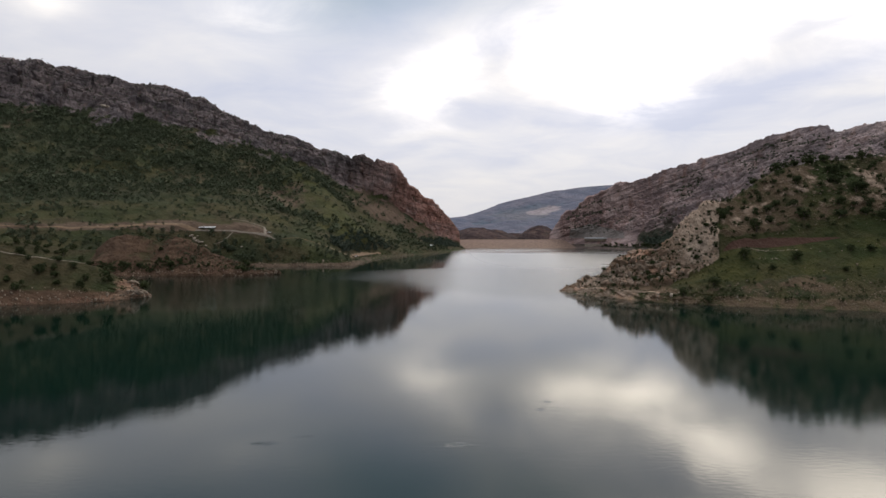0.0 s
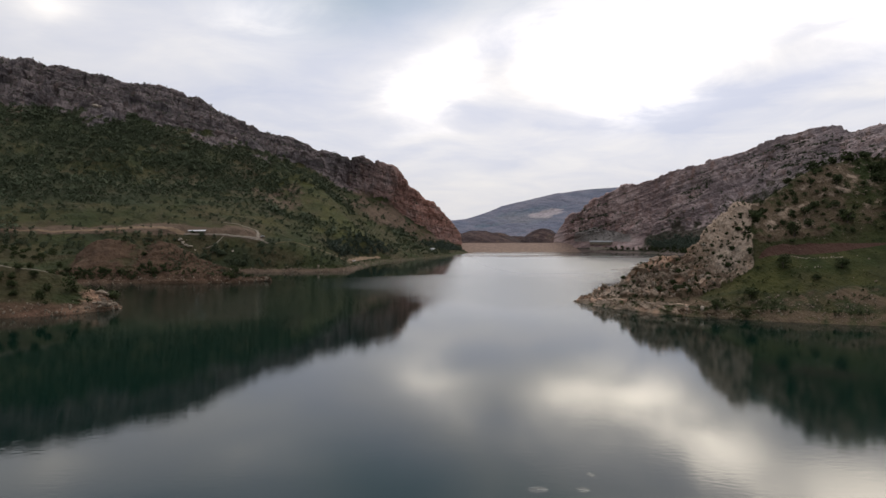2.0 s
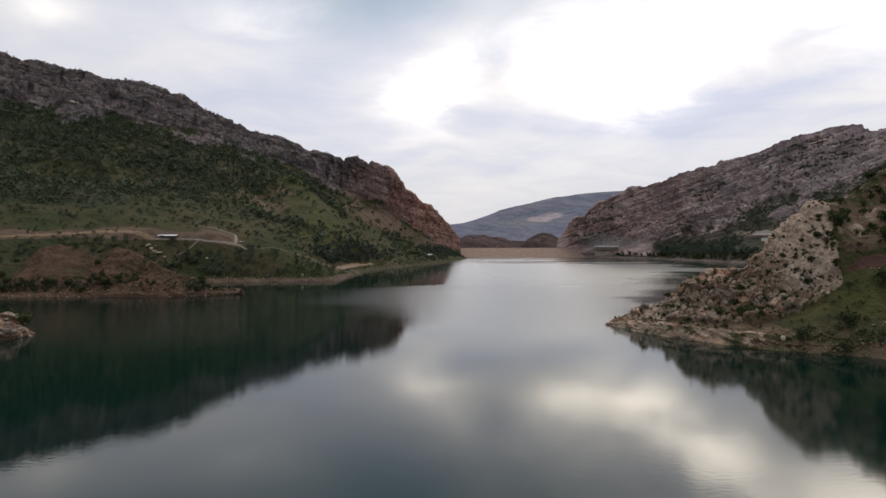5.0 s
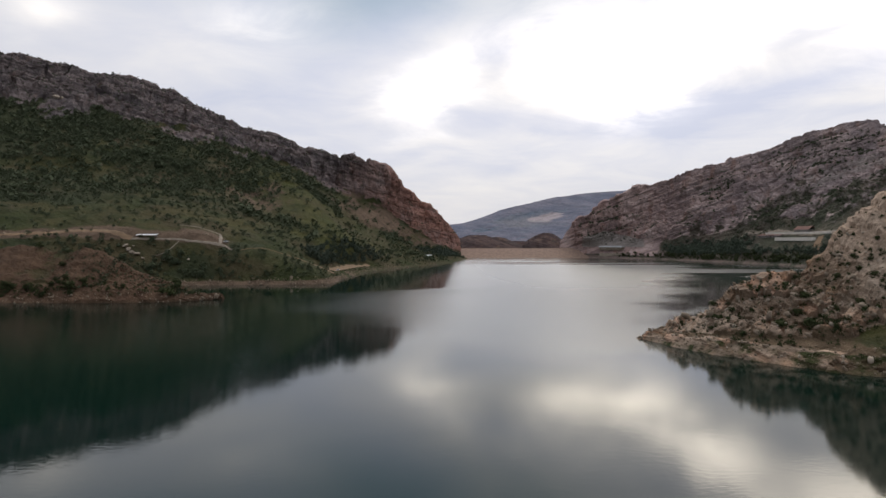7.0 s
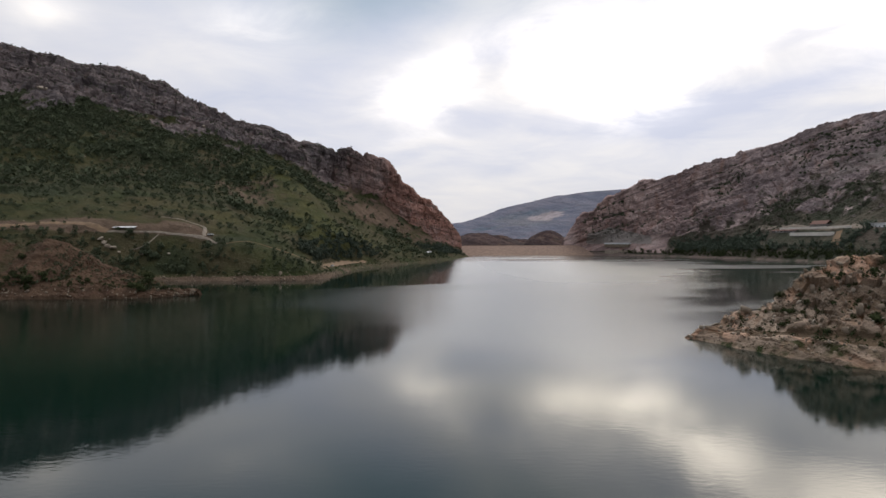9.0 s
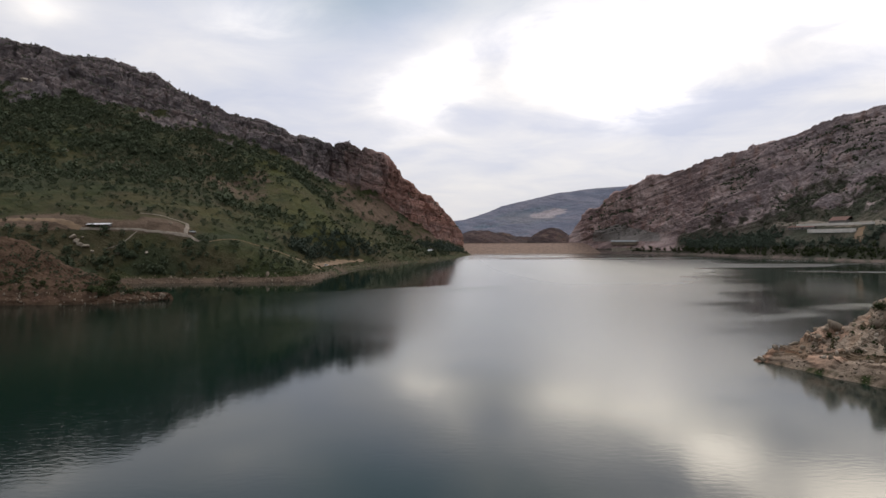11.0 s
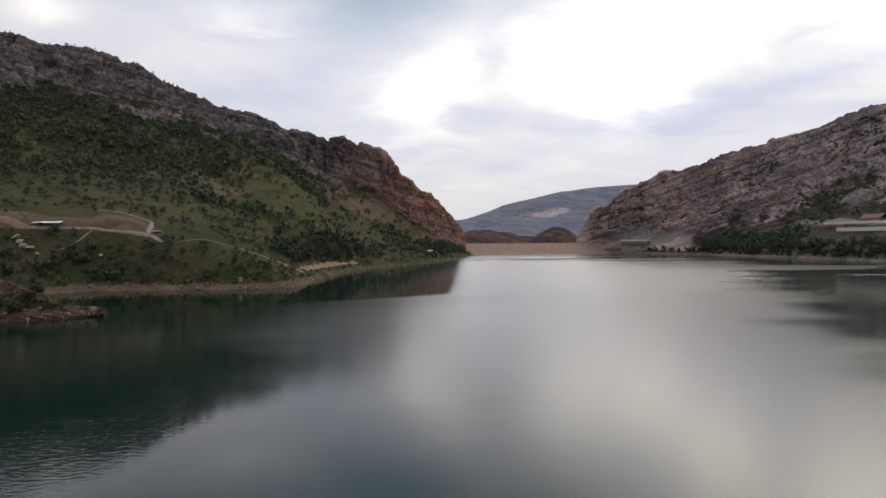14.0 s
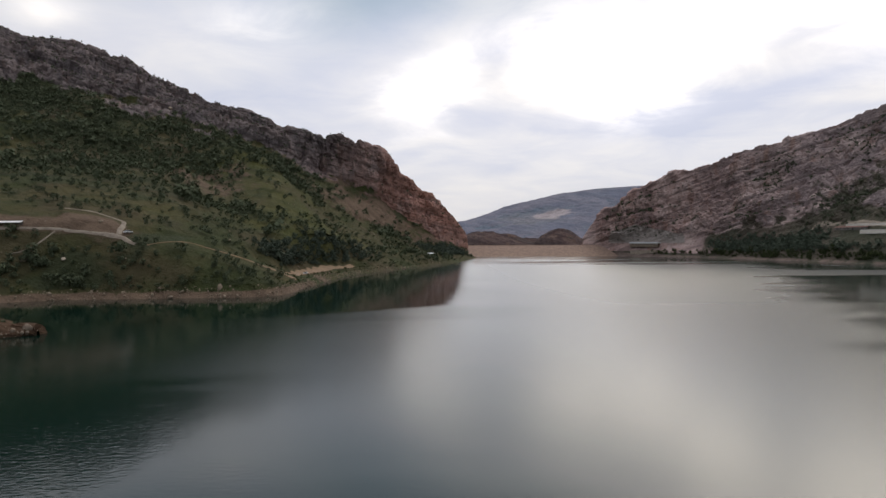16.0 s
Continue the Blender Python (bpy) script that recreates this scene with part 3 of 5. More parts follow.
    rock = np.clip(cliff + 0.42 * scree * sm(v, 5.1, 4.7) + 0.35 * sm(n[..., 2], 0.72, 0.6), 0, 1)
    soil = sm(v, 0.5, 0.9) * sm(v, 1.9, 1.35) * (0.30 + 0.50 * sm(g[..., 1], 600, 545)) + 0.30 * sm(v, 2.7, 2.9) * sm(v, 3.25, 3.05) * sm(u, 0.52, 0.45)
    soil = soil + 0.25 * sm(v, 3.2, 3.8) * sm(gully, 0.1, 0.5)
    for cx, cy, r in ((-172, 538, 14), (-238, 528, 20), (-300, 508, 14), (-84, 600, 16)):
        soil = soil + 0.48 * sm(np.hypot((g[..., 0] - cx) * 0.8, (g[..., 1] - cy) * 1.4), r, 0.4 * r)
    soil = soil + 0.62 * sm(u, 0.68, 0.80) * sm(v, 3.7, 4.4) * (0.8 + 0.6 * lump)
    near_road = np.full(sh, 1e9)
    line = [(-430, 462), (-354, 487), (-318, 497), (-278, 513), (-244, 528), (-200, 528), (-150, 530)]
    for (ax, ay), (bx, by) in zip(line, line[1:]):
        q = np.clip(((g[..., 0] - ax) * (bx - ax) + (g[..., 1] - ay) * (by - ay)) / ((bx - ax) ** 2 + (by - ay) ** 2), 0, 1)
        near_road = np.minimum(near_road, np.hypot(g[..., 0] - ax - q * (bx - ax), g[..., 1] - ay - q * (by - ay)))
    soil = soil + 0.55 * np.exp(-(near_road / 6.5) ** 2) * (0.8 + 0.6 * lump)
    ruddy = sm(u, 0.70, 0.88)
    lush = 0.6 * np.exp(-(off / 55) ** 2) * sm(v, 2.6, 3.0) + 0.34 * sm(v, 2.6, 2.85) * sm(v, 3.6, 3.15) + 0.35 * sm(v, 3.4, 3.8) * sm(v, 4.8, 4.3) * sm(lump, 0.0, 0.5)
    open_ = np.exp(-(np.hypot(g[..., 0] + 140, g[..., 1] - 780) / 100) ** 2)
    brush = (0.45 + 0.55 * sm(fbm(p, 38, 4, 0.55, 81).reshape(sh), -0.2, 0.3)) * (0.45 + 0.55 * sm(fbm(p, 130, 4, 0.55, 82).reshape(sh), -0.35, 0.2)) * np.maximum(sm(v, 2.9, 3.5) * (1 - open_), sm(v, 3.9, 4.3) * sm(u, 0.76, 0.68)) * (0.75 + 0.5 * sm(g[..., 0], -200, -380))
    brush = brush + 0.75 * sm(fbm(p, 24, 4, 0.55, 84).reshape(sh), -0.15, 0.25) * sm(v, 1.8, 2.1) * sm(v, 3.0, 2.8) * sm(g[..., 1], 600, 560)
    soil = soil + 0.30 * sm(fbm(p, 95, 4, 0.55, 83).reshape(sh), 0.12, 0.42) * sm(v, 3.1, 3.6) * sm(v, 5.2, 4.8)
    ob = sheet("mountain", g, M_HILL, {"rock": rock, "soil": soil, "ruddy": ruddy, "lush": lush, "brush": brush})
    return tagged(ob, "scrub-covered green mountainside below a dark broken limestone cliff", "mountain", kind="structure"), g, u, v, normals(g), rock, soil


W_OB, W_G, W_U, W_V, W_N, W_ROCK, W_SOIL = west_mountain()


# ---- mountain on the east shore ----
def east_mountain():
    bed = [(191, 1112, -9), (214, 1098, -9), (240, 1064, -9), (272, 1020, -9), (310, 955, -9), (334, 876, -9), (356, 798, -9), (374, 685, -9), (500, 390, -9)]
    shore = [(195, 1125, 0), (222, 1112, 0), (252, 1078, 0), (285, 1032, 0), (325, 960, 0), (350, 880, 0), (372, 800, 0), (390, 690, 0), (520, 400, 0)]
    bank = [(195, 1126, 4), (224, 1113, 6), (255, 1080, 7), (290, 1036, 5), (331, 965, 5), (357, 884, 5), (379, 804, 5), (398, 694, 5), (528, 405, 6)]
    shelf = [(195, 1127, 9), (226, 1115, 14), (260, 1084, 16), (299, 1042, 16), (346, 974, 18), (380, 895, 24), (408, 818, 32), (432, 702, 36), (575, 424, 45)]
    slope = [(194, 1129, 16), (219, 1121, 36), (252, 1102, 52), (300, 1070, 62), (360, 1010, 78), (420, 950, 92), (485, 880, 98), (538, 780, 100), (690, 520, 100)]
    crest = [(194, 1132, 24), (218, 1127, 56), (250, 1119, 89), (299, 1095, 112), (371, 1045, 134), (458, 992, 156), (556, 926, 186), (613, 850, 186), (830, 640, 185)]
    back = [(195, 1150, 0), (236, 1165, 10), (276, 1175, 30), (336, 1175, 60), (420, 1160, 80), (540, 1140, 100), (660, 1080, 120), (760, 980, 130), (1000, 700, 120)]
    g, u, v = loft([bed, shore, bank, shelf, slope, crest, back], 560, [4, 8, 32, 76, 100, 8], 3)
    sh = u.shape
    notch = np.interp(g[:, 220, 0], [200, 215, 243, 273, 303, 346, 370, 393, 430, 465, 489, 510, 535, 552, 565, 582, 600, 620], [2, 6, -7, -4, -1, -5, -2, 3, 0, 1, 2.5, 5.5, 6, 3, 1, -8, -5.5, -4])
    g[..., 2] += notch[:, None] * sm(v, 4.2, 4.9) * sm(v, 6.0, 5.2)
    p = g.reshape(-1, 3)
    n = normals(g)
    face = sm(v, 3.0, 3.5) * sm(v, 5.7, 5.05)
    small = fbm(p, 13, 4, 0.55, 32).reshape(sh)
    lump = fbm(p, 80, 5, 0.5, 22).reshape(sh)
    crag = fbm(p, 34, 6, 0.62, 42, True).reshape(sh)
    gully = fbm(np.stack([u.reshape(-1) * 15, v.reshape(-1) * 0.6, 0 * p[:, 0]], -1), 1.0, 4, 0.5, 12, True).reshape(sh)
    beds = strata(p, (-0.30, 0.135, 0.944), 17.0, 6).reshape(sh) + 0.4 * strata(p, (-0.30, 0.135, 0.944), 6.0, 8).reshape(sh)
    end = sm(u, 0.0, 0.12)
    rift = fbm(p, 18, 5, 0.65, 48, True).reshape(sh)
    d = face * (8.0 * lump * end + 7.0 * gully * end + 3.6 * crag + 7.0 * beds + 1.8 * rift + 1.2 * small + 2.0 * blocks(p, (11, 11, 7), (-0.30, 0.135, 0.944), 92).reshape(sh) + 1.3 * blocks(p, (5, 5, 3.4), (-0.30, 0.135, 0.944), 96).reshape(sh) - 3.0) * (1 - 0.3 * sm(v, 4.55, 4.95)) * (0.08 + 0.92 * sm(u, 0.03, 0.17))
    d = d + sm(v, 1.1, 1.8) * sm(v, 3.6, 3.0) * (1.2 * small + 2.0 * lump * end)
    g = g + n * d[..., None]
    green = sm(lump + 0.6 * small + 0.25 * sm(v, 4.3, 3.3) + 0.5 * fbm(p @ np.array([[1, 0, 0.3], [0, 1, -0.13], [0, 0, 1]]).T * np.array([0.25, 0.25, 1.6]), 40, 3, seed=77).reshape(sh), -0.05, 0.35) * sm(v, 4.85, 4.1) * sm(u, 0.28, 0.5)
    rock = np.clip(face * (1 - 0.58 * green) + sm(g[..., 0], 335, 300) * sm(v, 1.8, 2.2), 0, 1)
    soil = sm(v, 0.6, 1.0) * sm(v, 1.9, 1.4) * 0.5 + 0.35 * sm(u, 0.45, 0.2)
    x, z = g[..., 0], g[..., 2]
    scree = 1.15 * sm(z + 0.30 * np.abs(x - 258) + 3 * small, 46, 40) * sm(z, 16, 20) * sm(np.abs(x - 266), 44, 34) * (0.75 + 0.4 * sm(lump, -0.3, 0.3))
    scree = scree + 0.8 * sm(np.abs(z - 117 - 0.45 * (x - 505)), 13, 5) * sm(x, 458, 474) * sm(x, 548, 524) * (0.8 + 0.4 * lump)
    ob = sheet("mountain", g, M_CRAG, {"rock": rock, "soil": soil, "ruddy": 0.2 * sm(u, 0.75, 0.2), "scree": scree})
    return tagged(ob, "bare reddish-grey layered rock mountain with thin scrub", "mountain", kind="structure"), g, u, v, normals(g), rock, soil


E_OB, E_G, E_U, E_V, E_N, E_ROCK, E_SOIL = east_mountain()


# ---- rocky cape on the east side ----
def cape():
    bed = [(48, 281, -5), (52, 281, -5), (59, 258, -5), (75, 235, -5), (91, 224, -5), (107, 216, -5), (127, 209, -5), (161, 196, -5), (196, 186, -5), (296, 160, -5), (426, 130, -5)]
    shore = [(53.5, 282, -1.0), (56, 281.5, 0), (64, 262, 0), (80, 241, 0), (95, 231, 0), (110, 223, 0), (130, 216, 0), (165, 204, 0), (200, 194, 0), (300, 170, 0), (430, 140, 0)]
    bank = [(53.5, 282.5, -0.9), (57, 282, 0.8), (67, 265, 3.0), (83, 245, 3.2), (97, 236, 3.6), (112, 229, 4.2), (132, 222, 4.2), (167, 211, 4.2), (202, 201, 4.2), (303, 180, 6), (433, 150, 8)]
    meadow = [(53.5, 283, -0.8), (57.5, 282.5, 1.2), (70, 271, 4.6), (86, 261, 6.5), (101, 256, 12), (120, 253, 20), (140, 251, 22), (172, 246, 25), (208, 240, 27), (310, 225, 35), (440, 200, 40)]
    crest = [(53.5, 283.5, -0.8), (58, 283, 1.4), (71, 279, 7), (86, 278, 13), (102, 277, 22.5), (117, 274, 39.5), (138, 281, 51), (177, 287, 61), (212, 290, 63), (320, 310, 78), (450, 330, 90)]
    back = [(53.5, 285, -3), (60, 287, -3), (76, 296, -3), (92, 304, -3), (110, 310, -3), (125, 314, -3), (145, 322, -3), (185, 335, -3), (220, 345, -3), (330, 380, -3), (460, 410, -3)]
    g, u, v = loft([bed, shore, bank, meadow, crest, back], 860, [4, 20, 60, 95, 16], 2)
    sh = u.shape
    # skyline of the rock: low point, flat shoulder, steep crag
    top = g[:, 4 + 20 + 60 + 95]
    rise_by = (np.interp(top[:, 0], [54, 57, 60, 65, 73, 76.5, 80, 86, 92, 99, 102, 108, 112, 117, 121, 130, 142, 152, 160], [-0.8, 1.2, 3.2, 5.4, 8.0, 11.4, 14.0, 16.2, 16.8, 18.4, 22, 29.3, 33.5, 38, 39.0, 40, 46, 52.5, 56]) - top[:, 2]) * sm(top[:, 0], 172, 150)
    g[..., 2] += rise_by[:, None] * sm(v, 2.7, 3.9) * sm(v, 5.0, 4.0)
    p = g.reshape(-1, 3)
    n = normals(g)
    x = g[..., 0]
    tooth = sm(x - 0.36 * (g[..., 1] - 276) + 2.5 * fbm(p, 14, 3, seed=29).reshape(sh), 124.6, 121.6)
    lump = fbm(p, 26, 5, 0.5, 23).reshape(sh)
    small = fbm(p, 5, 4, 0.55, 33).reshape(sh)
    crag = fbm(p, 11, 5, 0.62, 43, True).reshape(sh)
    beds = strata(p, (0.90, 0.25, 0.30), 4.2, 7).reshape(sh)
    foot = 2.42 + 0.40 * sm(x, 88, 118) + 0.10 * lump
    rocky = np.clip(tooth * sm(v - foot, 0.0, 0.16) + 0.8 * sm(x, 68, 60) * sm(v, 1.2, 1.5), 0, 1) * sm(v, 5.0, 4.4)
    edge = sm(v, 0.7, 1.0) * sm(v, 2.4, 1.6)
    crest_part = sm(x, 92, 104) * sm(g[..., 2], 9, 16)
    warp = 0.6 * fbm(p, 9, 3, 0.55, 50)
    rib = fbm(np.stack([u.reshape(-1) * 46 + warp, 1.6 * v.reshape(-1) + warp, 0 * p[:, 0]], -1), 1.0, 5, 0.6, 49, True).reshape(sh)
    rough = fbm(p * np.array([1, 1, 0.6]), 5.5, 5, 0.6, 52, True).reshape(sh)
    tilt = (-0.15, -0.20, 0.97)
    slab = blocks(p, (6.5, 6.5, 4.2), tilt, 93).reshape(sh)
    joint = blocks(p, (2.8, 2.8, 1.8), tilt, 97).reshape(sh)
    chip = blocks(p, (1.1, 1.1, 0.7), tilt, 99).reshape(sh)
    taper = 0.25 + 0.75 * sm(x, 58, 84)
    d = rocky * taper * (crest_part * (1.5 * rib + 1.1 * rough + 0.3 * beds + 0.35 * slab + 0.3 * joint) + (1 - crest_part) * (0.9 * rib + 2.0 * slab + 1.0 * joint + 0.9 * rough) + 0.18 * chip + 0.25 * small)
    d = d + 1.6 * rocky * sm(x, 100, 116) * sm(v, 2.9, 3.3) * sm(v, 4.1, 3.9)
    d = d + edge * (0.45 * crag + 0.35 * small + (0.7 * joint + 0.5 * slab) * sm(x, 60, 68) * sm(x, 112, 92))
    d = d + sm(v, 1.9, 2.6) * (1 - rocky) * (0.9 * lump * (1 + 1.2 * sm(v, 3.0, 3.4)) + 0.22 * small + 0.9 * sm(crag, 0.25, 0.7) * sm(v, 3.0, 3.3))
    d = d * sm(v, 5.0, 4.5) * sm(u, 0.0, 0.03)
    g = g + n * d[..., None]
    lip = np.exp(-((v - 2.02 - 0.06 * lump) / 0.13) ** 2) * sm(x, 94, 78)
    rock = np.clip(rocky * (0.66 + 0.42 * crest_part - 0.25 * sm(small + 0.6 * lump, 0.1, 0.5) * (1 - crest_part)) + edge * (0.16 + 0.36 * sm(x, 94, 78)) + 0.55 * lip + 0.42 * sm(v, 3.25, 3.45) * sm(crag + lump, -0.2, 0.5), 0, 1)
    lens = sm(v, 3.0, 3.015) * sm(v - 3.0 - (0.17 + 0.05 * lump) * sm(x, 112, 124) * sm(x, 172, 128), 0.05, -0.05) * sm(x, 113, 119) * sm(x, 172, 158)
    soil = 0.42 * sm(lump + 0.4 * small, 0.0, 0.4) * sm(v, 2.0, 2.2) * sm(v, 3.0, 2.9) + 0.35 * sm(v, 2.5, 2.1) * sm(v, 1.8, 2.0) + 0.75 * sm(x, 98, 84) * sm(v, 1.9, 2.1) * sm(v, 3.4, 2.9) + 0.5 * rocky + 0.55 * sm(v, 0.5, 0.9) * sm(v, 2.05, 1.6) + sm(v, 3.12, 3.3) * (0.46 + 0.42 * lump) * sm(v, 4.2, 3.9)
    ob = sheet("cape", g, M_CAPE, {"rock": rock, "soil": soil, "ruddy": 0.3 * sm(x, 108, 84) * sm(0.7 * slab - 0.6 * joint + 0.5 * lump, 0.0, 0.6) + 0.2 * edge * sm(lump, 0.0, 0.4), "brush": 0.55 * sm(x, 80, 98) * sm(v, 1.5, 1.9) * sm(v, 2.7, 2.3) * sm(small + lump, -0.3, 0.3), "lush": 0.55 * sm(v, 2.0, 2.4) * sm(v, 3.05, 2.98) + 0.3 * sm(v, 3.15, 3.35), "loam": 0.9 * lens, "pale": 0.78 * crest_part * sm(g[..., 2], 14, 30) * sm(v, 4.2, 3.9) + 0.40 * lip + 0.55 * (1 - crest_part) * sm(slab + 0.5 * joint, 0.25, 0.7)})
    return tagged(ob, "rocky promontory with a pale crag, green meadow and stony shore", "headland", kind="structure"), g, u, v, normals(g), rock, soil


C_OB, C_G, C_U, C_V, C_N, C_ROCK, C_SOIL = cape()


# ---- two spits on the west side ----
def spit(name, label, shore, crest, back, nu, seed, bare, skyline=()):
    x0, y0 = shore[0][:2]
    shore = [(x0 + 2.2, y0 + 1.0, -1.0)] + shore
    crest = [(x0 + 2.2, y0 + 2.0, -0.9)] + crest
    back = [(x0 + 2.2, y0 + 3.0, -3.2)] + back
    bed = [(a + 0.0, b - 7, -5) for a, b, c in shore]
    bank = [(s[0] * 0.86 + c[0] * 0.14, s[1] * 0.86 + c[1] * 0.14, min(2.4, 0.4 * c[2] + 0.4) if c[2] > 0 else -1.5) for s, c in zip(shore, crest)]
    g, u, v = loft([bed, shore, bank, crest, back], nu, [6, 14, 60, 40], 2)
    sh = u.shape
    if skyline:
        sx, sz = zip(*skyline)
        top = g[:, 80]
        lift_by = (np.interp(top[:, 0], sx, sz) - top[:, 2]) * sm(top[:, 0], sx[0] - 60, sx[0])
        g[..., 2] += lift_by[:, None] * sm(v, 1.95, 2.9) * sm(v, 4.0, 3.1)
    p = g.reshape(-1, 3)
    n = normals(g)
    lump = fbm(p, 22, 5, 0.5, seed).reshape(sh)
    small = fbm(p, 5, 4, 0.55, seed + 9).reshape(sh)
    crag = fbm(p, 10, 5, 0.6, seed + 19, True).reshape(sh)
    on = sm(v, 0.9, 1.2) * sm(v, 4.0, 3.4) * (0.35 + 0.65 * sm(u, 0.0, 0.12))
    tip = (sm(u, 0.50, 0.30) if bare > 0.5 else sm(u, 0.42, 0.22)) * (1.0 - 0.5 * bare)
    rill = fbm(np.stack([u.reshape(-1) * 34, v.reshape(-1) * 0.8, 0 * p[:, 0]], -1), 1.0, 3, 0.5, seed + 5, True).reshape(sh)
    d = on * (bare * 0.7 * rill * sm(v, 1.9, 2.3) + (1.1 + 0.9 * bare) * lump * sm(u, 0, 0.1) + 0.35 * small + (1.3 * tip + 0.4) * crag + bare * 0.8 * crag + 0.7 * tip * blocks(p, (3.0, 3.0, 1.6), (0.2, 0.0, 0.97), seed).reshape(sh))
    g = g + n * d[..., None]
    rock = np.clip((0.62 + 0.4 * (1 - bare)) * tip * on * sm(lump, -0.5, 0.2) + 0.45 * sm(v, 0.7, 1.0) * sm(v, 2.2, 1.7), 0, 1) * (1.0 - 0.45 * bare)
    soil = np.clip(sm(v, 0.7, 1.0) * sm(v, 2.35, 1.9) + bare * sm(v, 2.0, 2.3) * sm(v, 3.5, 3.2) * sm(g[..., 0], -256, -240) * (0.64 + 0.75 * lump + 0.2 * crag), 0, 1)
    ob = sheet(name, g, M_SPIT, {"rock": rock, "soil": soil, "ruddy": 0.3 + 0 * u})
    return tagged(ob, label, "spit", kind="structure"), g, u, v, normals(g), rock, soil


S1 = spit("spit", "low grassy spit with a bare stony point and pink shore",
          [(-126, 259, 0), (-131, 247, 0), (-143, 237, 0), (-166, 229, 0), (-200, 218, 0), (-280, 195, 0), (-430, 150, 0)],
          [(-127, 262, 0.8), (-138, 262, 6.5), (-149, 260, 13), (-182, 256, 19), (-215, 258, 23), (-290, 270, 26), (-440, 300, 42)],
          [(-128, 266, -3), (-143, 282, -3), (-158, 292, -3), (-190, 306, -3), (-225, 315, -3), (-300, 335, -3), (-450, 380, -3)], 300, 51, 0.1)
S2 = spit("spit", "bare red-brown earth mound running out to a low point",
          [(-111.5, 403, 0), (-130, 391, 0), (-170, 388, 0), (-205, 387, 0), (-260, 376, 0), (-350, 350, 0), (-460, 320, 0)],
          [(-111.5, 406, 0.5), (-136, 413, 9), (-178, 424, 23), (-222, 430, 29), (-268, 440, 28), (-345, 460, 30), (-450, 480, 38)],
          [(-112, 409, -3), (-142, 436, -2), (-180, 466, -1), (-224, 474, 2), (-268, 490, 6), (-345, 510, 10), (-450, 530, 12)], 320, 61, 1.0,
          [(-300, 19), (-268, 15), (-246, 14.5), (-238, 21), (-230, 25), (-221, 26), (-212, 24.6), (-205, 22.4), (-197, 22.4), (-187, 24.4), (-176, 21.5), (-164, 14.5), (-154, 10.5), (-136, 6.5), (-122, 3.2), (-112, 0.6)])


# ---- far mountain beyond the dam ----
def far_mountain():
    front = [(-700, 2500, -5), (-100, 2500, 0), (300, 2400, 0), (800, 2300, 0), (1400, 2300, 0), (2200, 2300, 0)]
    crest = [(-500, 3300, 10), (90, 3350, 104), (380, 3400, 208), (650, 3450, 272), (930, 3450, 302), (1800, 3300, 330)]
    back = [(-500, 4000, 0), (90, 4200, 0), (420, 4300, 40), (700, 4300, 60), (1000, 4300, 80), (1900, 4100, 80)]
    g, u, v = loft([front, crest, back], 260, [90, 30], 4)
    sh = u.shape
    p = g.reshape(-1, 3)
    lump = fbm(p, 420, 6, 0.5, 71, True).reshape(sh)
    g = g + np.stack([0 * u, 0 * u, 38 * lump * sm(v, 0.05, 0.4) * sm(v, 1.0, 0.85)], -1)
    scar = np.exp(-(((g[..., 0] - 525) / 150) ** 2 + ((g[..., 2] - 140 - 0.05 * (g[..., 0] - 525)) / 24) ** 2)) * (0.55 + 0.7 * sm(fbm(p, 90, 4, 0.6, 75).reshape(sh), -0.2, 0.2))
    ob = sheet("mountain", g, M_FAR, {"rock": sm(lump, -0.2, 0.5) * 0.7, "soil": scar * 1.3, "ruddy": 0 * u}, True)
    return tagged(ob, "distant limestone mountain tinted blue for haze, with a pale quarry scar", "mountain", kind="structure")


far_mountain()


# ---- low hills below the dam ----
def low_hill(cx, cy, rx, ry, h, seed):
    a, r = np.meshgrid(np.linspace(0, 2 * np.pi, 72), np.linspace(0, 1, 26), indexing="ij")
    x, y = cx + rx * r * np.cos(a), cy + ry * r * np.sin(a)
    p = np.stack([x, y, 0 * x], -1).reshape(-1, 3)
    z = -4 + (h + 4) * (1 - r ** 2) * (1 + 0.25 * fbm(p, 60, 4, 0.5, seed).reshape(x.shape)) + 3 * fbm(p, 22, 3, 0.5, seed + 3, True).reshape(x.shape) * sm(r, 1.0, 0.8)
    ob = sheet("hill", np.stack([x, y, z], -1), M_PLAIN, {"rock": 0.7 + 0 * x, "soil": 0.6 + 0 * x, "ruddy": 0 * x})
    return tagged(ob, "low dark reddish-brown hill beyond the dam", "hill", kind="structure")


low_hill(88, 1520, 125, 120, 38, 101)
low_hill(232, 1500, 68, 90, 40, 102)
low_hill(165, 1570, 120, 80, 25, 104)
low_hill(10, 1560, 80, 110, 36, 103)


# ---- earth dam ----
def dam():
    bm = bmesh.new()
    xs = np.linspace(10, 258, 64)
    prof = [(1078, -6), (1098, 0.6), (1121, 14.5), (1122, 15.5), (1130, 15.5), (1131, 14.5), (1170, -6)]
    rows = []
    for x in xs:
        rows.append([bm.verts.new((x, y + 0.35 * math.sin(x * 1.7 + y) * (z < 14), z)) for y, z in prof])
    for r0, r1 in zip(rows, rows[1:]):
        for j in range(len(prof) - 1):
            bm.faces.new((r0[j], r1[j], r1[j + 1], r0[j + 1]))
    bmesh.ops.recalc_face_normals(bm, faces=bm.faces)
    return part("dam", bm, M_DAM)


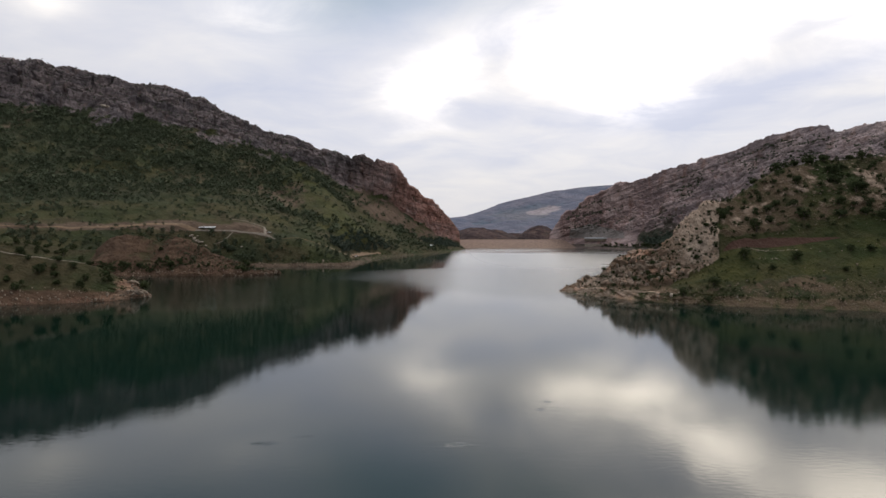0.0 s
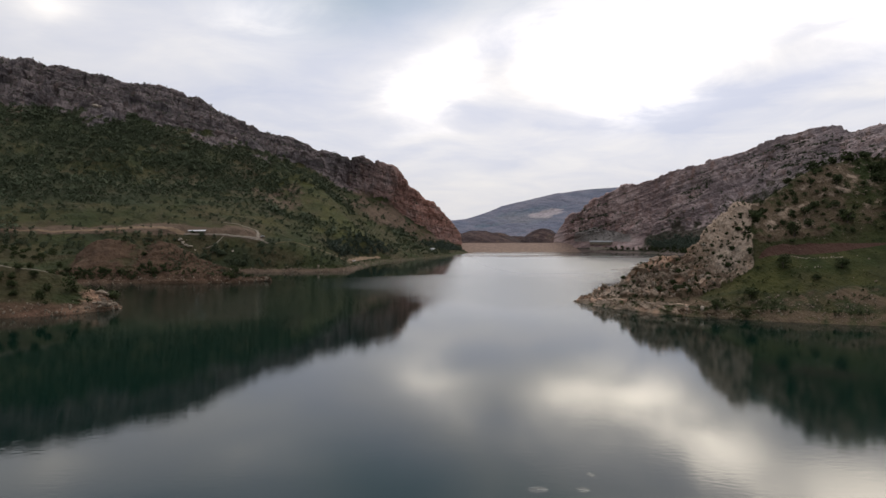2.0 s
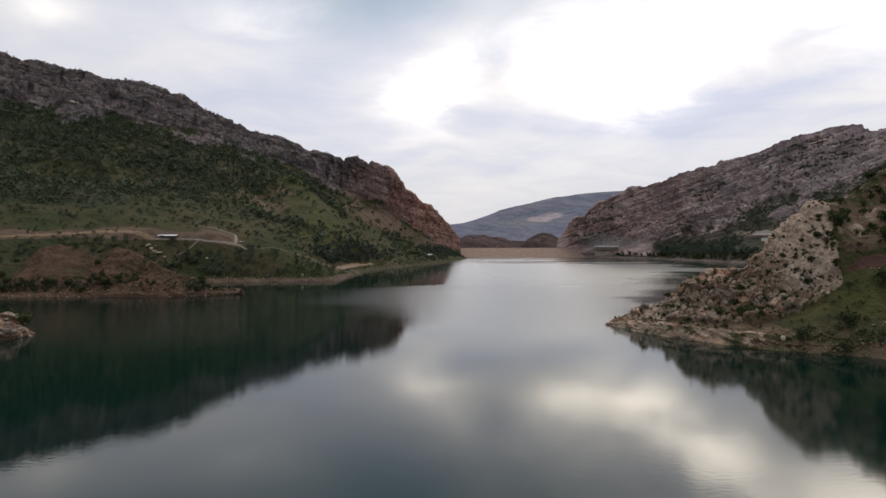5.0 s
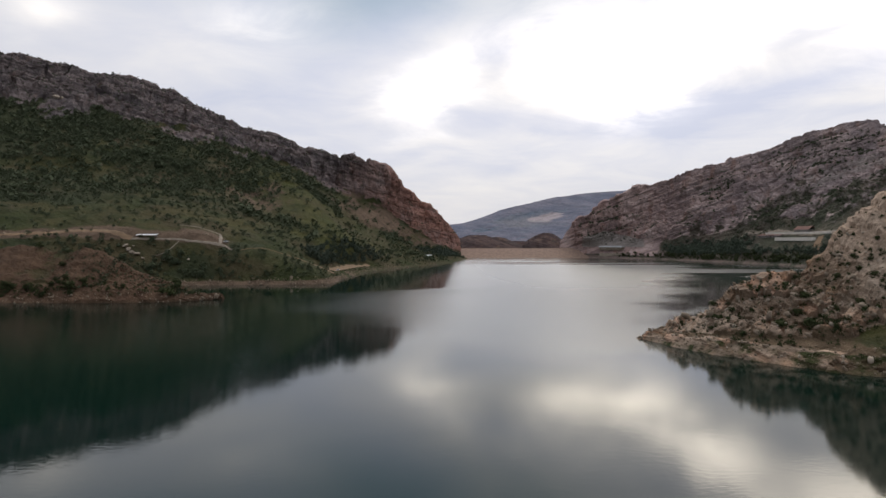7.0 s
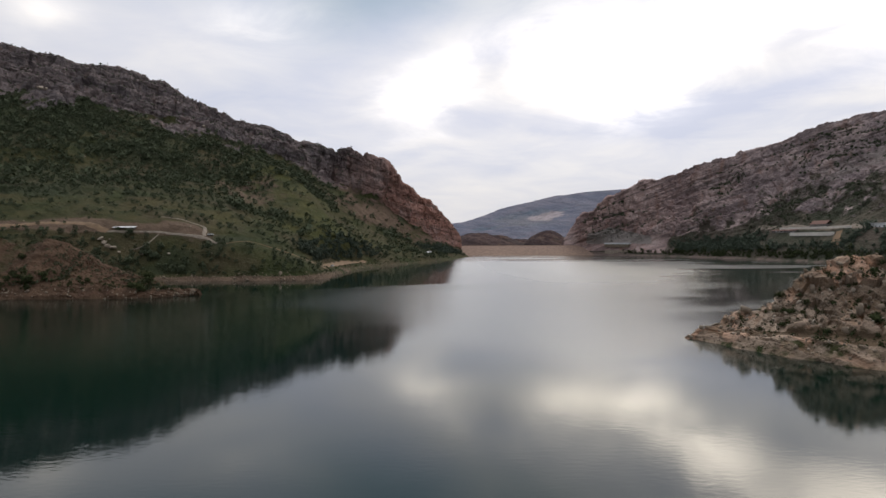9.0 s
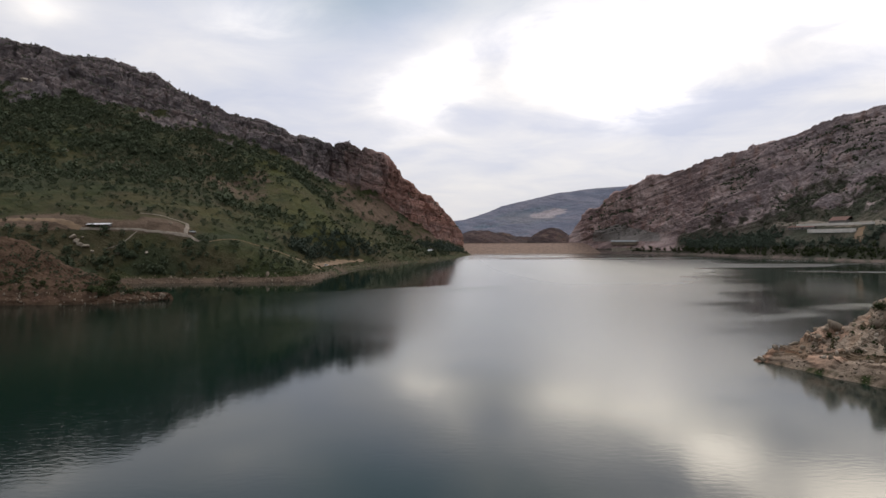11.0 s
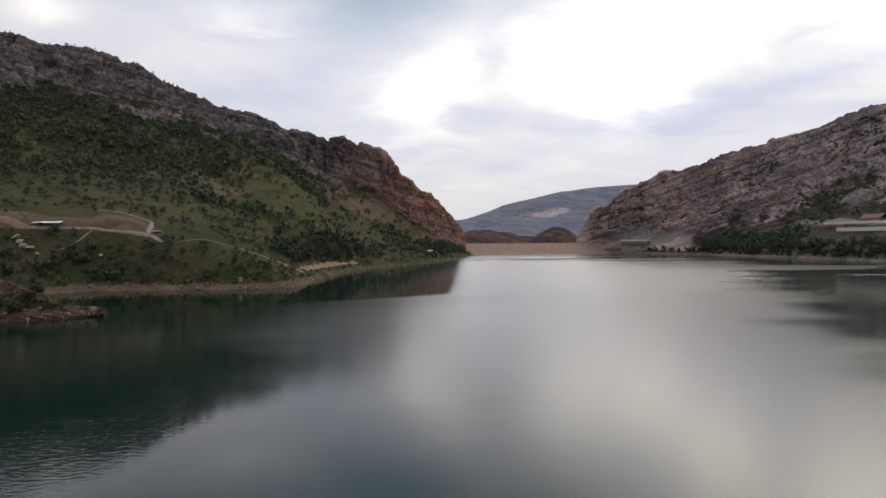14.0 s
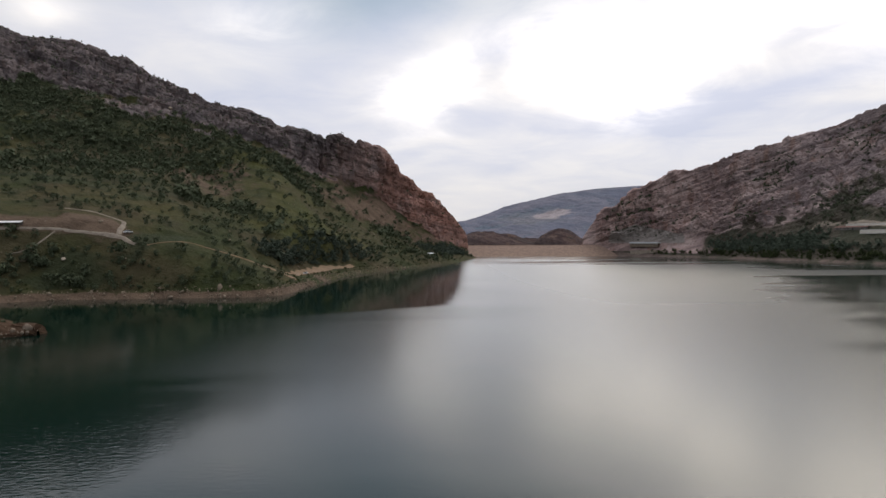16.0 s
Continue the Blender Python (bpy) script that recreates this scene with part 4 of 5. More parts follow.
tagged(dam(), "long low earth-fill dam with a flat brown crest", "dam", kind="structure")


# ---- plants ----
RNG = np.random.default_rng(7)


def crown_arrays(rng, lobes, n, w, h, leaf, base, spread=0.15):
    """Leaf clumps on the skins of several lobes: vertices and quads."""
    c = np.stack([rng.normal(0, spread * w, lobes), rng.normal(0, spread * w, lobes), base + rng.uniform(0.25, 0.85, lobes) * (h - base)], 1)
    r = rng.uniform(0.23, 0.36, lobes) * w
    c[:, 2] = np.minimum(c[:, 2], h - r * 0.6)
    k = rng.integers(0, lobes, n)
    d = rng.normal(0, 1, (n, 3))
    d /= np.linalg.norm(d, axis=1, keepdims=True)
    at = c[k] + d * (r[k] * rng.uniform(0.72, 1.12, n))[:, None] * np.array([1, 1, 0.8])
    at[:, 2] = np.maximum(at[:, 2], base * 0.5)
    nrm = d + rng.normal(0, 0.35, (n, 3))
    nrm /= np.linalg.norm(nrm, axis=1, keepdims=True)
    t1 = np.cross(nrm, rng.normal(0, 1, (n, 3)))
    t1 /= np.linalg.norm(t1, axis=1, keepdims=True)
    t2 = np.cross(nrm, t1)
    s = leaf * rng.uniform(0.6, 1.4, n)[:, None]
    q = np.stack([at - t1 * s, at - t2 * s * 0.8 + nrm * s * 0.3, at + t1 * s, at + t2 * s * 0.8 + nrm * s * 0.3], 1)
    return q.reshape(-1, 3)


def quads_mesh(name, verts, mat):
    n = len(verts) // 4
    me = bpy.data.meshes.new(name)
    me.vertices.add(len(verts))
    me.vertices.foreach_set("co", verts.reshape(-1).astype(np.float32))
    me.loops.add(4 * n)
    me.loops.foreach_set("vertex_index", np.arange(4 * n, dtype=np.int32))
    me.polygons.add(n)
    me.polygons.foreach_set("loop_start", np.arange(0, 4 * n, 4, dtype=np.int32))
    me.update(calc_edges=True)
    me.materials.append(mat)
    return me


def stems(rng, w, h):
    """A short tapered trunk that forks into limbs."""
    bm = bmesh.new()

    def limb(a, b, r0, r1):
        a, b = Vector(a), Vector(b)
        m = (b - a).to_track_quat("Z", "Y").to_matrix()
        rings = [[bm.verts.new(p + m @ Vector((r * math.cos(k * 1.2566), r * math.sin(k * 1.2566), 0))) for k in range(5)] for p, r in ((a, r0), (b, r1))]
        for k in range(5):
            bm.faces.new((rings[0][k], rings[0][(k + 1) % 5], rings[1][(k + 1) % 5], rings[1][k]))

    fork = (rng.normal(0, 0.04 * w), rng.normal(0, 0.04 * w), 0.3 * h)
    limb((0, 0, -0.5), fork, 0.055 * w, 0.04 * w)
    for k in range(4):
        t = k * 1.6 + rng.uniform(0, 1)
        limb(fork, (0.28 * w * math.cos(t), 0.28 * w * math.sin(t), rng.uniform(0.55, 0.8) * h), 0.03 * w, 0.012 * w)
    return bm


def scatter(g, weight, n, rng):
    """Places on a land grid, drawn with that weight for each square metre."""
    du, dv = np.gradient(g, axis=0), np.gradient(g, axis=1)
    area = np.linalg.norm(np.cross(du, dv), axis=2)
    w = (np.clip(weight, 0, None) * area).reshape(-1)
    k = rng.choice(len(w), n, replace=False, p=w / w.sum())
    return g.reshape(-1, 3)[k]


BUSHES = []
for k, (w, h) in enumerate(((3.6, 3.0), (4.2, 3.4), (3.0, 2.6), (4.8, 3.6))):
    b = new("bush")
    part("trunk", stems(RNG, w, h), M_BARK, b)
    crown = new("crown", quads_mesh("crown", crown_arrays(RNG, 9, 330, w, h, 0.26, 0.25), M_LEAF))
    crown.parent = b
    BUSHES.append(b)
USED = set()


def plant(p, size, group, label):
    """One bush, rooted at p."""
    i = int(RNG.integers(0, len(BUSHES)))
    m = pose(p[0], p[1], p[2] - 0.1, 0, 0, float(RNG.uniform(0, 360))) @ Matrix.Diagonal((size, size, size * float(RNG.uniform(0.8, 1.1)), 1))
    if i in USED:
        ob = copy_thing(BUSHES[i], Matrix())
    else:
        ob = BUSHES[i]
        USED.add(i)
    ob.matrix_basis = m
    return tagged(ob, label, "bush", group)


def thicket(name, places, sizes, label, mat=None, tall=1.0, clumps=40, leaf=0.46):
    """Many far bushes in one mesh."""
    rng = np.random.default_rng(len(places))
    kinds = [crown_arrays(rng, 5, clumps, 4.0, 3.3 * tall, leaf, 0.2, 0.12) for _ in range(6)]
    out = []
    for p, s in zip(places, sizes):
        v = kinds[int(rng.integers(0, 6))]
        a = rng.uniform(0, 6.283)
        c, q = math.cos(a), math.sin(a)
        out.append(np.stack([v[:, 0] * c - v[:, 1] * q, v[:, 0] * q + v[:, 1] * c, v[:, 2] * rng.uniform(0.8, 1.15)], 1) * s + p)
    ob = new(name, quads_mesh(name, np.concatenate(out), mat or M_LEAF))
    return tagged(ob, label, "shrubs", kind="stuff")


def patchy(g, size, seed, lo, hi):
    return sm(fbm(g.reshape(-1, 3), size, 4, 0.55, seed).reshape(g.shape[:2]), lo, hi)


# west mountainside
w_turf = (1 - sm(W_ROCK, 0.3, 0.7)) * sm(W_V, 1.75, 2.1) * sm(W_V, 5.2, 4.8)
w_weight = w_turf * (0.55 + 0.8 * patchy(W_G, 38, 81, -0.2, 0.3)) * (0.55 + 0.6 * patchy(W_G, 130, 82, -0.2, 0.2)) * (0.95 + 0.65 * sm(W_V, 2.9, 3.8)) * (1 + 0.5 * sm(W_G[..., 0], -200, -420)) * (1 - 0.85 * np.exp(-(np.hypot(W_G[..., 0] + 140, W_G[..., 1] - 780) / 90) ** 2)) * (1 - 0.85 * sm(W_U, 0.70, 0.78) * sm(W_V, 3.8, 4.3)) * (1 + 1.6 * sm(W_V, 3.8, 4.2) * sm(W_V, 5.1, 4.8) * sm(W_U, 0.28, 0.38) * sm(W_U, 0.76, 0.68)) * (1 - 0.2 * sm(W_G[..., 1], 545, 600) * sm(W_V, 3.05, 3.2) * sm(W_V, 3.6, 3.4) * sm(W_U, 0.56, 0.45))
clear = (1 - np.exp(-((W_G[..., 0] + 206) / 12) ** 4 - ((W_G[..., 1] - 513) / 7) ** 4)) * (1 - sm(W_G[..., 1], 555, 575) * sm(W_G[..., 1], 740, 710) * sm(W_V, 2.62, 2.52)) * (1 - 0.97 * np.exp(-((W_G[..., 0] + 190) / 55) ** 4 - ((W_G[..., 1] - 535) / 15) ** 4))
w_weight = w_weight * clear
wp = scatter(W_G, w_weight, 9000, RNG)
nearer = (wp[:, 1] < 640) & (wp[:, 0] > -330)
thicket("scrub", wp[~nearer], RNG.gamma(3, 0.27, int((~nearer).sum())) + 0.22, "dark evergreen oak scrub dotted over the hillside", M_HAZED_SCRUB, clumps=30, leaf=0.60)
thicket("scrub", wp[nearer], RNG.gamma(6, 0.09, int(nearer.sum())) + 0.24, "dark round bushes on the grassy bench above the shore", M_HAZED_SCRUB, clumps=60, leaf=0.38)
w_low = (1 - sm(W_ROCK, 0.5, 0.8)) * sm(W_V, 1.6, 1.9) * sm(W_V, 2.75, 2.3) * (0.15 + patchy(W_G, 30, 83, -0.1, 0.2)) * clear
wl = scatter(W_G, w_low, 300, RNG)
thicket("scrub", wl, RNG.gamma(5, 0.12, len(wl)) + 0.22, "dark bushes along the grassy bank", M_HAZED_SCRUB, clumps=90, leaf=0.36)
behind = sm(W_V, 1.5, 1.75) * sm(W_V, 2.9, 2.6) * sm(W_G[..., 0], -120, -145) * sm(W_G[..., 0], -380, -330) * (0.2 + patchy(W_G, 25, 89, -0.2, 0.15)) * clear
bp = scatter(W_G, behind, 360, RNG)
thicket("scrub", bp, RNG.gamma(6, 0.12, len(bp)) + 0.25, "dense dark bushes behind the bare mound", M_HAZED_SCRUB, clumps=80, leaf=0.36)
ledge = sm(W_ROCK, 0.5, 0.9) * sm(W_V, 4.9, 5.2) * sm(W_V, 6.15, 6.0) * sm(W_N[..., 2], 0.35, 0.75)
lp = scatter(W_G, ledge * sm(W_V, 6.0, 5.9), 2300, RNG)
thicket("scrub", lp, RNG.gamma(5, 0.07, len(lp)) + 0.22, "small dark shrubs on cliff ledges", M_HAZED_SCRUB)
grove = sm(W_V, 2.15, 2.4) * sm(W_V, 3.5, 3.1) * (sm(W_G[..., 1], 930, 960) * sm(W_G[..., 1], 1060, 1040) + 0.9 * sm(W_G[..., 1], 585, 610) * sm(W_G[..., 1], 780, 720) * sm(W_V, 2.3, 2.5) * sm(W_V, 3.05, 2.85))
gp = scatter(W_G, grove * clear, 420, RNG)
thicket("grove", gp, RNG.gamma(8, 0.10, len(gp)) + 0.35, "dense dark trees at the foot of the slope", M_PINE, 1.25, 90, 0.42)

# east mountainside
e_pine = sm(E_V, 2.1, 2.35) * sm(E_V, 3.15, 2.9) * sm(E_G[..., 0], 318, 332) * (0.3 + patchy(E_G, 45, 84, -0.2, 0.1)) * (1 - sm(E_G[..., 1], 740, 765) * sm(E_G[..., 1], 885, 865) * (0.55 + 0.45 * sm(E_V, 2.3, 2.55))) * (1 - 0.95 * np.exp(-((E_G[..., 0] - 408) / 24) ** 2 - ((E_G[..., 1] - 732) / 26) ** 2))
ep = scatter(E_G, e_pine, 2500, RNG)
thicket("grove", ep, RNG.gamma(8, 0.095, len(ep)) + 0.30, "dark pine belt along the shore below the rock", M_PINE, 1.3, 40, 0.60)
e_low = sm(E_V, 1.3, 1.6) * sm(E_V, 2.3, 2.1) * sm(E_U, 0.25, 0.35)
el = scatter(E_G, e_low, 900, RNG)
thicket("scrub", el, RNG.gamma(5, 0.15, len(el)) + 0.25, "bushes on the low green bank")
e_dots = sm(E_V, 3.0, 3.3) * sm(E_V, 4.9, 4.6) * sm(E_U, 0.05, 0.3) * (0.1 + patchy(E_G, 50, 85, -0.1, 0.3)) * (0.3 + sm(E_N[..., 2], 0.3, 0.7))
es = scatter(E_G, e_dots, 4200, RNG)
thicket("scrub", es, RNG.gamma(4, 0.14, len(es)) + 0.22, "sparse dark shrubs scattered on bare rock", M_HAZED_SCRUB, clumps=24, leaf=0.62)

# cape and spits
up_hill = sm(C_G[..., 0], 118, 126) * sm(C_G[..., 0], 330, 300) * sm(C_V, 3.1, 3.3) * sm(C_V, 4.25, 4.0) * (0.7 + 0.5 * patchy(C_G, 22, 86, -0.2, 0.3))
hp = scatter(C_G, up_hill, 950, RNG)
for p in hp[:150]:
    plant(p, float(RNG.gamma(6, 0.12) + 0.35), "bushes on the cape", "dark rounded evergreen bush on a stony hillside")
thicket("scrub", hp[150:], RNG.gamma(5, 0.07, len(hp) - 150) + 0.16, "small dark shrubs on the stony hill", clumps=60)
crag_w = C_ROCK * sm(C_G[..., 0], 60, 75) * sm(C_G[..., 0], 126, 118) * sm(C_V, 2.0, 2.4) * sm(C_V, 3.97, 3.9) * sm(C_N[..., 2], 0.3, 0.7)
kp = scatter(C_G, crag_w, 420, RNG)
for p in kp[:40]:
    plant(p, float(RNG.gamma(5, 0.05) + 0.2), "bushes on the cape", "small dark shrub growing between pale rocks")
thicket("scrub", kp[40:], RNG.gamma(5, 0.036, len(kp) - 40) + 0.10, "tiny dark shrubs in the crevices of the crag", clumps=50)
for x, y, k in ((121, 246, 1.25), (139, 241, 1.2), (105, 236, 1.2), (128, 238, 0.9), (160, 240, 1.0), (166, 238, 1.1), (152, 230, 0.8), (176, 236, 0.9), (93, 236, 0.9), (100, 229, 0.9), (81, 259, 0.9), (88, 256, 1.1)):
    d = np.hypot(C_G[..., 0] - x, C_G[..., 1] - y)
    plant(C_G.reshape(-1, 3)[int(d.argmin())], k, "bushes on the cape", "single dark round bush standing in green grass")
foot_w = sm(S2[3], 1.75, 1.95) * sm(S2[3], 2.3 + 0.5 * sm(S2[2], 0.5, 0.3), 2.1 + 0.4 * sm(S2[2], 0.5, 0.3)) * sm(S2[2], 0.16, 0.24) * sm(S2[2], 0.75, 0.65) * (0.15 + patchy(S2[1], 16, 88, -0.1, 0.2))
for p in scatter(S2[1], foot_w, 30, RNG):
    plant(p, float(RNG.gamma(7, 0.10) + 0.2), "bushes on the spits", "dark bush at the foot of a bare earth mound")
for S, n in ((S1, 90), (S2, 30)):
    g, u, v = S[1], S[2], S[3]
    w = sm(v, 1.9, 2.3) * sm(v, 3.6, 3.1) * sm(u, 0.07, 0.16) * sm(u, 0.95, 0.7) * (0.45 + patchy(g, 18, 87, -0.1, 0.2)) * (1.03 - sm(S[6], 0.4, 0.8))
    for p in scatter(g, w, n, RNG):
        plant(p, float(RNG.gamma(7, 0.10) + 0.25), "bushes on the spits", "dark evergreen bush on a low grassy spit")

    w = sm(v, 1.75, 2.1) * sm(v, 3.5, 3.2) * (sm(u, 0.70, 0.78) if n == 30 else sm(u, 0.06, 0.14)) * (0.15 + patchy(g, 14, 94, -0.1, 0.2))
    q = scatter(g, w, 300, RNG)
    thicket("scrub", q, RNG.gamma(6, 0.09, len(q)) + 0.2, "dense dark bushes on a low spit", clumps=80, leaf=0.36)
q = scatter(S2[1], sm(S2[3], 1.9, 2.2) * sm(S2[3], 3.1, 2.9) * sm(S2[2], 0.16, 0.24) * sm(S2[2], 0.55, 0.35) * (0.1 + patchy(S2[1], 12, 96, -0.15, 0.2)), 420, RNG)
thicket("scrub", q, RNG.gamma(4, 0.045, len(q)) + 0.10, "small grey-green tufts on the bare mound", M_HAZED_SCRUB, clumps=36)
q = scatter(S2[1], foot_w, 300, RNG)
thicket("scrub", q, RNG.gamma(5, 0.07, len(q)) + 0.12, "low dark shrubs along the foot of a bare mound", clumps=60, leaf=0.36)


tuft_w = sm(C_V, 1.35, 1.6) * sm(C_V, 3.0, 2.5) * sm(C_G[..., 0], 60, 66) * sm(C_G[..., 0], 260, 220) * (0.1 + patchy(C_G, 9, 90, 0.0, 0.3)) * (1 - 0.7 * sm(C_V, 2.1, 2.4) * sm(C_G[..., 0], 110, 120))
tp = scatter(C_G, tuft_w, 900, RNG)
thicket("scrub", tp, RNG.gamma(4, 0.05, len(tp)) + 0.08, "low dark tufts along the stony shore bank", clumps=26)
tuft_w = sm(W_V, 1.35, 1.6) * sm(W_V, 2.2, 2.0) * sm(W_G[..., 1], 480, 500) * sm(W_G[..., 1], 900, 800)
tp = scatter(W_G, tuft_w, 380, RNG)
thicket("scrub", tp, RNG.gamma(4, 0.05, len(tp)) + 0.10, "low dark tufts on the bare shore bank", clumps=40)


# ---- stones ----
def stone_mesh(rng, subdivisions=1):
    bm = bmesh.new()
    bmesh.ops.create_icosphere(bm, subdivisions=subdivisions, radius=1.0)
    cuts = rng.normal(0, 1, (7, 3))
    cuts /= np.linalg.norm(cuts, axis=1, keepdims=True)
    for v in bm.verts:
        p = np.array(v.co)
        for c in cuts:
            k = p @ c - 0.5
            if k > 0:
                p = p - c * k * 0.9
        v.co = Vector(p * (1, 0.85, 0.72)) * float(rng.uniform(0.94, 1.06))
    return bm


def rubble(name, places, sizes, label, seed, mat=None):
    """Loose stones in one mesh."""
    rng = np.random.default_rng(seed)
    kinds = []
    for _ in range(6):
        bm = stone_mesh(rng)
        bm.verts.ensure_lookup_table()
        kinds.append((np.array([v.co for v in bm.verts]), np.array([[v.index for v in f.verts] for f in bm.faces])))
        bm.free()
    V, F, off = [], [], 0
    for p, s in zip(places, sizes):
        v, f = kinds[int(rng.integers(0, 6))]
        r = np.array(Euler(rng.uniform(0, 6.28, 3)).to_matrix())
        V.append((v * rng.uniform(0.7, 1.3, 3)) @ r.T * s + p + np.array([0, 0, 0.15 * s]))
        F.append(f + off)
        off += len(v)
    V, F = np.concatenate(V), np.concatenate(F)
    me = bpy.data.meshes.new(name)
    me.vertices.add(len(V))
    me.vertices.foreach_set("co", V.reshape(-1).astype(np.float32))
    me.loops.add(F.size)
    me.loops.foreach_set("vertex_index", F.reshape(-1).astype(np.int32))
    me.polygons.add(len(F))
    me.polygons.foreach_set("loop_start", np.arange(0, F.size, 3, dtype=np.int32))
    me.update(calc_edges=True)
    me.materials.append(mat or M_STONE)
    return tagged(new(name, me), label, "stones", kind="stuff")


c_edge = sm(C_V, 0.95, 1.15) * sm(C_V, 2.4, 1.9) * sm(C_G[..., 0], 330, 250)
rubble("shore_stones", *(lambda q: (q, RNG.gamma(2.0, 0.10, len(q)) + 0.08))(scatter(C_G, c_edge, 2300, RNG)), "pale broken stones along the waterline", 3)
c_crag = C_ROCK * (0.12 + sm(C_G[..., 2], 20, 12)) * sm(C_G[..., 0], 132, 122) * sm(C_V, 2.0, 2.5) * sm(C_V, 4.2, 4.0)
rubble("rubble", *(lambda q: (q, RNG.gamma(2.0, 0.14, len(q)) + 0.10))(scatter(C_G, c_crag, 1100, RNG)), "tumbled pale limestone blocks on the crag", 4)
c_hill = sm(C_G[..., 0], 118, 128) * sm(C_G[..., 0], 300, 260) * sm(C_V, 2.3, 2.6) * sm(C_V, 4.2, 4.0) * (0.1 + sm(C_V, 3.1, 3.3))
rubble("rubble", *(lambda q: (q, RNG.gamma(2.0, 0.12, len(q)) + 0.08))(scatter(C_G, sm(C_G[..., 0], 58, 63) * sm(C_G[..., 0], 118, 104) * sm(C_V, 1.2, 1.5) * sm(C_V, 4.0, 3.8) * sm(C_ROCK + 0.4 * sm(C_V, 2.0, 1.6), 0.2, 0.5), 420, RNG)), "small whitish rocks strewn over the brown point", 14, M_PALE)
rubble("field_stones", *(lambda q: (q, RNG.gamma(2.0, 0.10, len(q)) + 0.08))(scatter(C_G, c_hill, 2000, RNG)), "small whitish stones lying in grass", 5)
for S, k in ((S1, 6), (S2, 7)):
    w = sm(S[3], 0.95, 1.1) * sm(S[3], 2.3, 1.8) * (0.3 + sm(S[2], 0.3, 0.12)) * sm(S[2], 0.9, 0.7)
    rubble("shore_stones", *(lambda q: (q, RNG.gamma(2.0, 0.15, len(q)) + 0.12))(scatter(S[1], w, 600, RNG)), "pale stones on a low spit's shore", k)
w_edge = sm(W_V, 0.95, 1.2) * sm(W_V, 2.0, 1.6) * sm(W_G[..., 1], 480, 500) * sm(W_G[..., 1], 900, 700)
rubble("shore_stones", *(lambda q: (q, RNG.gamma(2.0, 0.18, len(q)) + 0.15))(scatter(W_G, w_edge, 700, RNG)), "pale stones on a pinkish shore bank", 8)
w_open = w_turf * sm(W_V, 2.2, 2.6)
rubble("field_stones", *(lambda q: (q, RNG.gamma(2.0, 0.26, len(q)) + 0.2))(scatter(W_G, w_open, 420, RNG)), "scattered grey boulders on the hillside", 9)


# ---- boulders ----
def boulder(p, size, label, group, mat=None):
    bm = stone_mesh(RNG, 2)
    bmesh.ops.scale(bm, vec=(size, size * float(RNG.uniform(0.7, 1.1)), size * float(RNG.uniform(0.7, 1.0))), verts=bm.verts)
    bmesh.ops.rotate(bm, matrix=Matrix.Rotation(float(RNG.uniform(0, 6.28)), 3, "Z"), verts=bm.verts)
    ob = part("boulder", bm, mat or M_STONE)
    ob.location = (p[0], p[1], p[2] + 0.2 * size)
    return tagged(ob, label, "rock", group)


big_w = C_ROCK * sm(C_G[..., 0], 58, 64) * sm(C_G[..., 0], 126, 112) * sm(C_V, 1.3, 1.8) * sm(C_V, 4.1, 3.9)
for p in scatter(C_G, big_w, 26, RNG):
    boulder(p, float(RNG.gamma(3, 0.14) + 0.35), "pale weathered limestone boulder on the rocky cape", "boulders on the cape")
big_w = S1[5] * sm(S1[2], 0.3, 0.2) * sm(S1[3], 1.2, 1.5) * sm(S1[3], 3.2, 2.9)
for p in scatter(S1[1], big_w, 26, RNG):
    boulder(p, float(RNG.gamma(3, 0.22) + 0.4), "pale boulder on the stony point of a spit", "boulders on the spit")


# ---- roads, laid on the land ----
bpy.context.view_layer.update()
DEPS = bpy.context.evaluated_depsgraph_get()
SOLID = ("mountain", "cape", "spit", "ground", "dam", "hill")


def land_height(x, y):
    z = 700.0
    for _ in range(40):
        hit, p, n, i, ob, m = scene.ray_cast(DEPS, (x, y, z), (0, 0, -1))
        if not hit:
            return 0.0
        if ob.name.split(".")[0] in SOLID:
            return p.z
        z = p.z - 0.02
    return 0.0


def ribbon(name, line, widths, mat, label, category, lift=0.35, step=3.0):
    """A strip of road or scree that follows the land."""
    P = np.array([(x, y, 0) for x, y in line], float)
    n = max(8, int(np.linalg.norm(np.diff(P, axis=0), axis=1).sum() / step))
    c = curve_at(P, np.linspace(0, 1, n))
    wd = np.interp(np.linspace(0, 1, n), np.linspace(0, 1, len(widths)), widths)
    t = np.gradient(c, axis=0)
    t /= np.linalg.norm(t, axis=1, keepdims=True) + 1e-9
    side_ = np.stack([-t[:, 1], t[:, 0], 0 * t[:, 0]], 1)
    bm = bmesh.new()
    rows = []
    for k in range(n):
        row = []
        for f in (-0.5, -0.17, 0.17, 0.5):
            w = wd[k] * (1 + 0.18 * math.sin(k * 1.9 + f * 9))
            q = c[k] + side_[k] * f * w
            row.append(bm.verts.new((q[0], q[1], land_height(q[0], q[1]) + (lift if abs(f) < 0.4 else lift * 0.3))))
        rows.append(row)
    for r0, r1 in zip(rows, rows[1:]):
        for j in range(3):
            bm.faces.new((r0[j], r1[j], r1[j + 1], r0[j + 1]))
    bmesh.ops.recalc_face_normals(bm, faces=bm.faces)
    if sum(f.normal.z for f in bm.faces) < 0:
        bmesh.ops.reverse_faces(bm, faces=bm.faces)
    return tagged(part(name, bm, mat), label, category, kind="structure")


